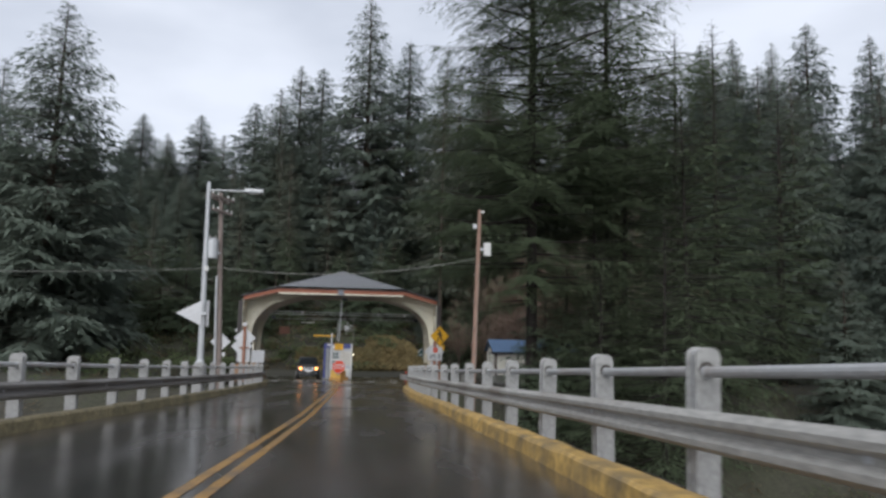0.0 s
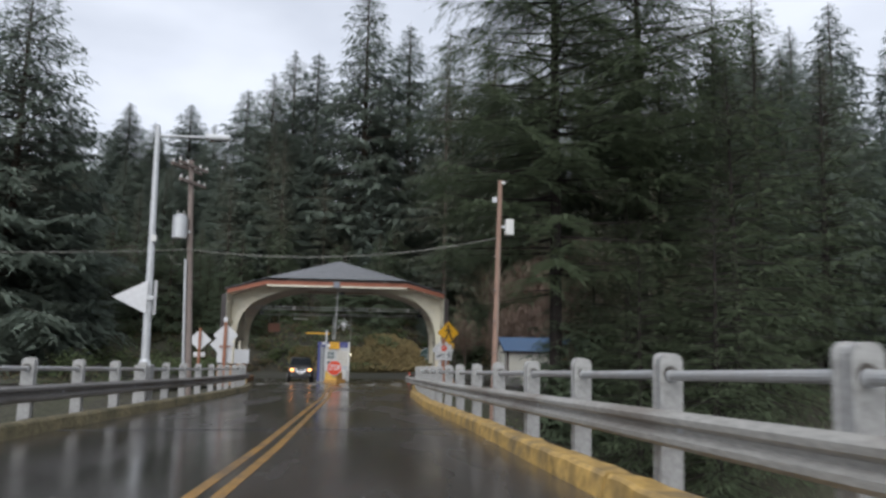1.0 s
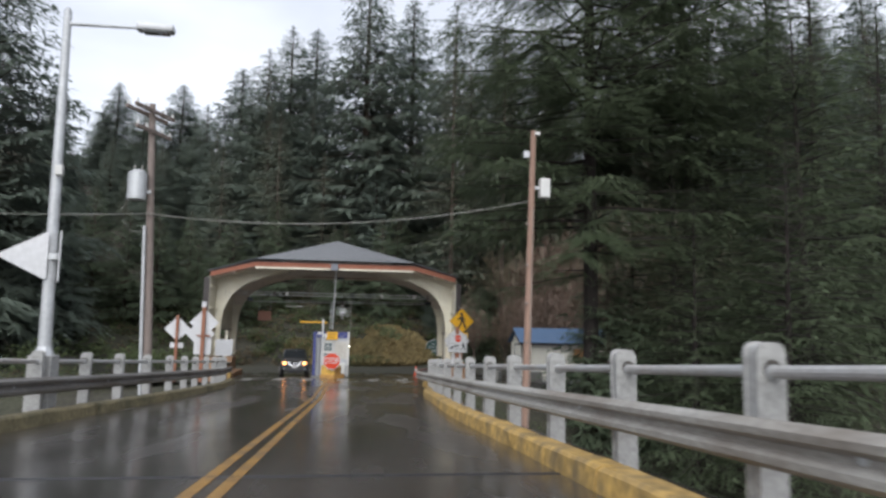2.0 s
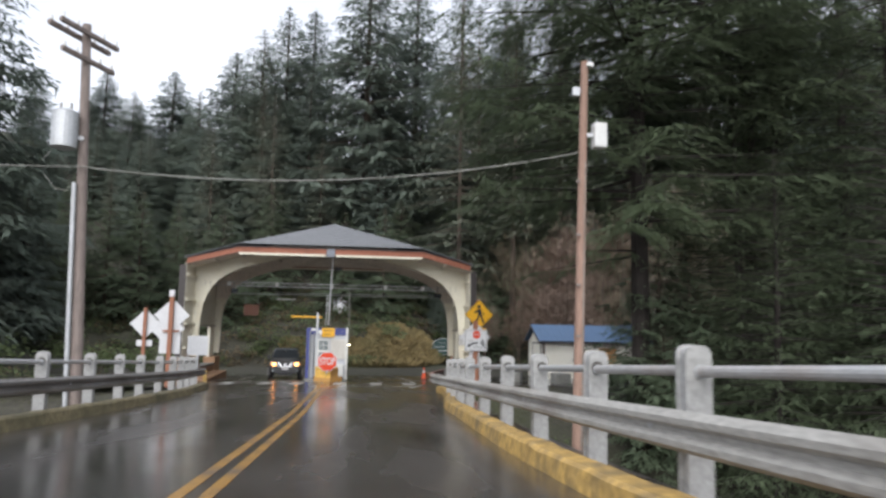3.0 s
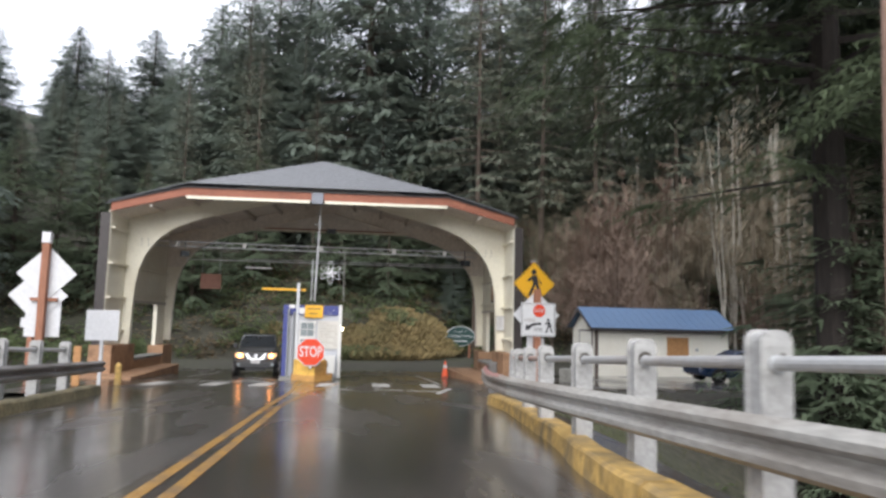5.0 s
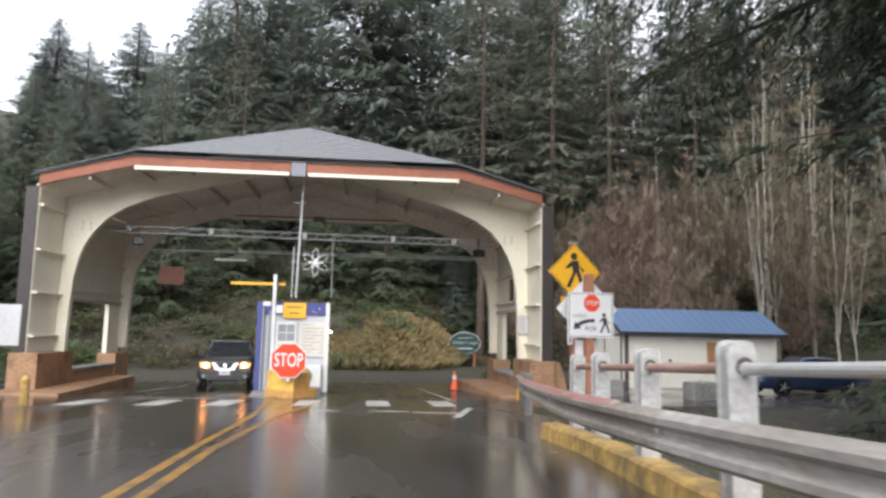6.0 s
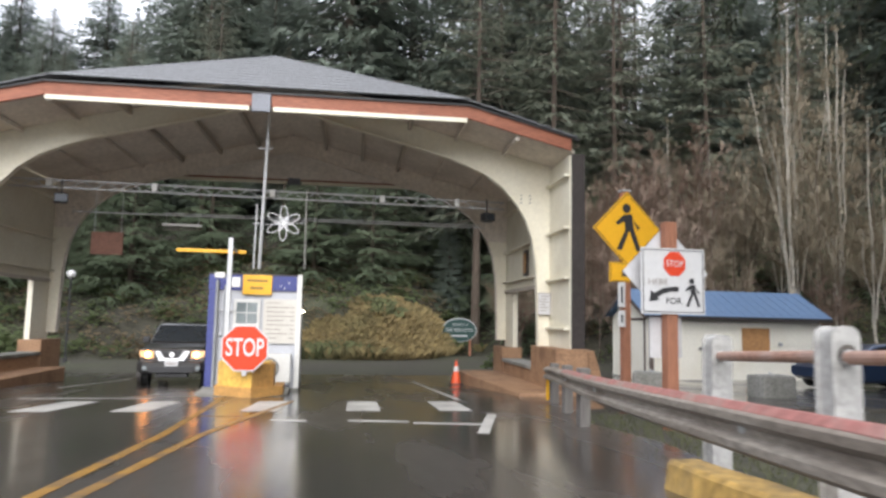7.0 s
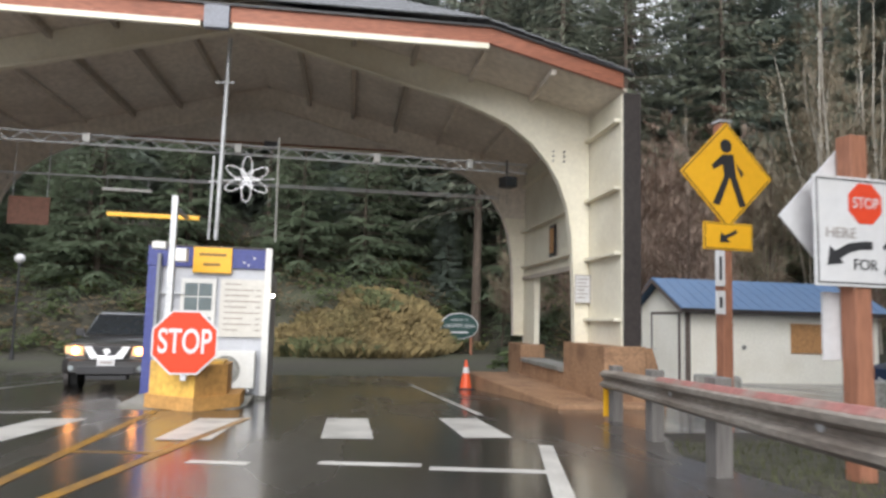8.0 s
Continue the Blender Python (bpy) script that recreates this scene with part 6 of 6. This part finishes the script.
# ---- undergrowth, grass and bare trees ----
def leaf_cloud(rnd, v, f, c, r, n, size, flat=0.7):
    for _ in range(n):
        d = Vector((rnd.gauss(0, 1), rnd.gauss(0, 1), rnd.gauss(0, 1))).normalized() * (rnd.random() ** .4)
        p = Vector(c) + Vector((d.x * r, d.y * r, abs(d.z) * r * flat))
        a, s = rnd.uniform(0, 6.28), size * rnd.uniform(.6, 1.4)
        u = Vector((math.cos(a), math.sin(a), rnd.uniform(-.5, .3))) * s
        w = Vector((-math.sin(a), math.cos(a), rnd.uniform(-.6, .6))) * s * .5
        b = len(v)
        v.extend([tuple(p), tuple(p + u * .5 + w), tuple(p + u), tuple(p + u * .5 - w)])
        f.append((b, b + 1, b + 2, b + 3))


def stuff(name, v, f, m, label, category):
    me = bpy.data.meshes.new(name)
    me.from_pydata(v, [], f)
    me.materials.append(m)
    return tagged(new(name, me), label, category, "", "stuff")


rnd = random.Random(21)
for name, m, label, count, size in (("undergrowth", M["leaf"], "low dark green undergrowth on the wooded slope", 620, .26), ("dead_bracken", M["leaf_brown"], "brown dead bracken on the wooded slope", 520, .24)):
    v, f = [], []
    for _ in range(count):
        x, y = rnd.uniform(-34, 44), rnd.uniform(69, 90)
        if y < 72.5 + 11 * math.exp(-((x - 11.5) / 3.5) ** 2) or (-4 < x < 9 and y < 75 + max(0, x + 2) * .55):
            continue
        leaf_cloud(rnd, v, f, (x, y, ground_z(x, y) - .1), rnd.uniform(.8, 2.0), 60, size)
    for _ in range(count // 2):
        x, y = rnd.choice((rnd.uniform(-40, -11), rnd.uniform(22, 46), rnd.uniform(7, 30))), rnd.uniform(4, 66)
        if y > 40 and -14 < x < 22:
            continue
        leaf_cloud(rnd, v, f, (x, y, ground_z(x, y) - .1), rnd.uniform(.8, 1.8), 80, size * .5)
    stuff(name, v, f, m, label, "undergrowth")
# dry grass on the mound behind the booth, with green tufts in it
v, f = [], []
gv, gf = [], []
for _ in range(46000):
    x, y = rnd.uniform(-5.5, 12), rnd.uniform(70.5, 84)
    z = ground_z(x, y)
    patch = noise.noise(Vector((x * .35, y * .35, 3)))
    if z < road_z(66) - .02 or y > 75.5 + max(0, x + 2) * .55 + 2.2 * patch:
        continue
    green = patch + (0.10 if x > 0 else .45) * rnd.uniform(-1, 1.4) > .52
    a, h = rnd.uniform(0, 6.28), rnd.uniform(.3, .95) * (.85 + .5 * patch)
    tv, tf = (gv, gf) if green else (v, f)
    b = len(tv)
    lx, ly = math.cos(a) * h * .7, math.sin(a) * h * .7
    tv.extend([(x - .03 * math.sin(a), y + .03 * math.cos(a), z - .02), (x + .03 * math.sin(a), y - .03 * math.cos(a), z - .02), (x + lx * .5 + .02, y + ly * .5, z + h * .7), (x + lx, y + ly, z + h * .7)])
    tf.append((b, b + 1, b + 3, b + 2))
stuff("bank_grass", gv, gf, M["green_grass"], "olive green grass tufts on the bank", "grass")
stuff("dry_grass", v, f, M["dry_grass"], "tall tan dry grass on the bank", "grass")
v, f = [], []
for _ in range(16000):
    x, y = rnd.choice((rnd.uniform(2.2, 9), rnd.uniform(2.2, 6), rnd.uniform(-16, -8.2))), rnd.uniform(30, 47.5)
    if 0 < x < rail_x(y) + .25 or (x > 0 and y > 45.5):
        continue
    z, a, h = ground_z(x, y), rnd.uniform(0, 6.28), rnd.uniform(.03, .12)
    b = len(v)
    v.extend([(x - .01, y, z - .01), (x + .01, y, z - .01), (x + math.cos(a) * h * .5, y + math.sin(a) * h * .5, z + h)])
    f.append((b, b + 1, b + 2))
stuff("verge_grass", v, f, M["verge_grass"], "short wet dark olive grass on the verge", "grass")


def shrub(x, y, r, n, m, label, size=.22):
    t = thing("shrub", (x, y, ground_z(x, y)), label, "shrub", group="shrubs")
    v, f = [], []
    for k in range(5):
        leaf_cloud(rnd, v, f, (rnd.uniform(-.5, .5) * r, rnd.uniform(-.5, .5) * r, r * rnd.uniform(.1, .7)), r * .7, n // 5, size, 1.0)
    me = bpy.data.meshes.new("crown")
    me.from_pydata(v, [], f)
    me.materials.append(m)
    ob = new("crown", me)
    ob.parent = t
    st = bmesh.new()
    for k in range(4):
        tube(st, (0, 0, -.1), (rnd.uniform(-.6, .6) * r, rnd.uniform(-.6, .6) * r, r), .03, .01, n=5)
    part("stems", st, M["bark"], t)


for x, y, r in ((-10.2, 58.5, 1.5), (-12.5, 60, 1.9), (-14.5, 57, 1.7), (-11, 63, 1.6), (-17, 62, 2.2), (-20, 55, 2.2), (8.5, 64.5, .9)):
    shrub(x, y, r, 520, M["leaf"], "rounded green shrub beside the canopy")


def bare_tree(seed, h, spread, m, twig, label, name="bare_tree"):
    """A leafless tree: forked trunk, limbs and a haze of twigs."""
    r = random.Random(seed)
    t = thing(name, (0, 0, 0), label, "tree", group="bare trees")
    tr, lv, lf = bmesh.new(), [], []
    stems = [((0, 0, 0), (r.uniform(-.3, .3), r.uniform(-.3, .3), h))] + [((0, 0, h * .1 * k), (r.uniform(-.12, .12) * h, r.uniform(-.12, .12) * h, h * r.uniform(.6, .9))) for k in range(1, 3)]

    def twigs(p, d, L, depth):
        q = p + d * L
        w = max(.007, .010 * L)
        s = Vector((-d.y, d.x, .2)).normalized() * w
        b = len(lv)
        lv.extend([tuple(p - s), tuple(p + s), tuple(q + s * .4), tuple(q - s * .4)])
        lf.append((b, b + 1, b + 2, b + 3))
        if depth:
            for k in range(4):
                dd = (d + Vector((r.uniform(-.9, .9), r.uniform(-.9, .9), r.uniform(-.3, .8)))).normalized()
                twigs(p + d * L * r.uniform(.2, 1), dd, L * r.uniform(.5, .8), depth - 1)

    for k, (p, q) in enumerate(stems):
        p, q = Vector(p), Vector(q)
        n = 6
        prev = p
        for i in range(1, n + 1):
            c = p.lerp(q, i / n) + Vector((r.uniform(-.1, .1), r.uniform(-.1, .1), 0))
            rad = .0048 * h * (1 if k == 0 else .6)
            tube(tr, prev, c, rad * (1 - (i - 1) / n) + .015, rad * (1 - i / n) + .012, n=6)
            prev = c
            if i > 1:
                for _ in range(4):
                    a = r.uniform(0, 6.28)
                    twigs(c, Vector((math.cos(a) * .8, math.sin(a) * .8, r.uniform(.2, .9))).normalized(), spread * r.uniform(.4, .8) * (1.2 - i / n), 3)
    part("trunk", tr, m, t)
    me = bpy.data.meshes.new("twig_mass")
    me.from_pydata(lv, [], lf)
    me.materials.append(twig)
    ob = new("twig_mass", me)
    ob.parent = t
    return t


BARE = [bare_tree(3, 14, 3.2, M["pale_bark"], M["twig_grey"], "tall leafless alder with pale bark"),
        bare_tree(4, 12, 2.6, M["pale_bark"], M["twig_grey"], "leafless alder with thin pale stems"),
        bare_tree(6, 6, 2.6, M["bark"], M["twig_red"], "leafless bush with red-brown twigs", "bare_bush"),
        bare_tree(8, 11, 3.4, M["bark"], M["twig_grey"], "leafless grey-brown tree with dense fine twigs")]
spots = []
for k in range(16):
    x, y = rnd.uniform(22, 48), rnd.uniform(66, 80)
    kind, size = rnd.choice((0, 1, 3, 3)), rnd.uniform(.8, 1.3)
    if x < 38 or y > 79:
        spots.append((kind, x, y, size))
for k in range(9):
    spots.append((3, rnd.uniform(11, 24), rnd.uniform(74, 84), rnd.uniform(.7, 1.1)))
spots += [(0, 24.5, 66.5, 1.2), (1, 29, 66, 1.2)]
spots += [(2, x, y, s) for x, y, s in ((17.2, 67, 1.5), (18.8, 68.3, 1.45), (15.8, 68.6, 1.3), (17, 74, 1.3), (19, 75, 1.7), (20.5, 76.5, 1.8), (15.5, 75, 1.2), (22.3, 74.5, 1.6), (18, 77.5, 1.5), (21, 72, 1.2), (25, 71, 1.0), (28, 69, .9), (31, 71, 1.0), (12.8, 77, 1.1), (20.4, 79.5, 1.7), (22.2, 78.2, 1.9), (24.2, 80, 1.9), (26.4, 78.6, 2.0), (28.2, 80.5, 1.8))]
# the tall pale stems of the alder clump
spots += [(0, 28.6, 72, 1.5), (1, 30.4, 73.5, 1.75), (1, 31.6, 71.5, 1.6), (0, 33.4, 74, 1.55)]
for k, x, y, s in spots:
    copy_thing(BARE[k], pose(x, y, ground_z(x, y) - .2, 0, 0, rnd.uniform(0, 360)) @ Matrix.Scale(s * rnd.uniform(.9, 1.1), 4))
for k, (x, y) in enumerate(((37, 71), (30, 75), (23.5, 72.5), (40, 68))):
    BARE[k].matrix_basis = pose(x, y, ground_z(x, y) - .2, 0, 0, 40)
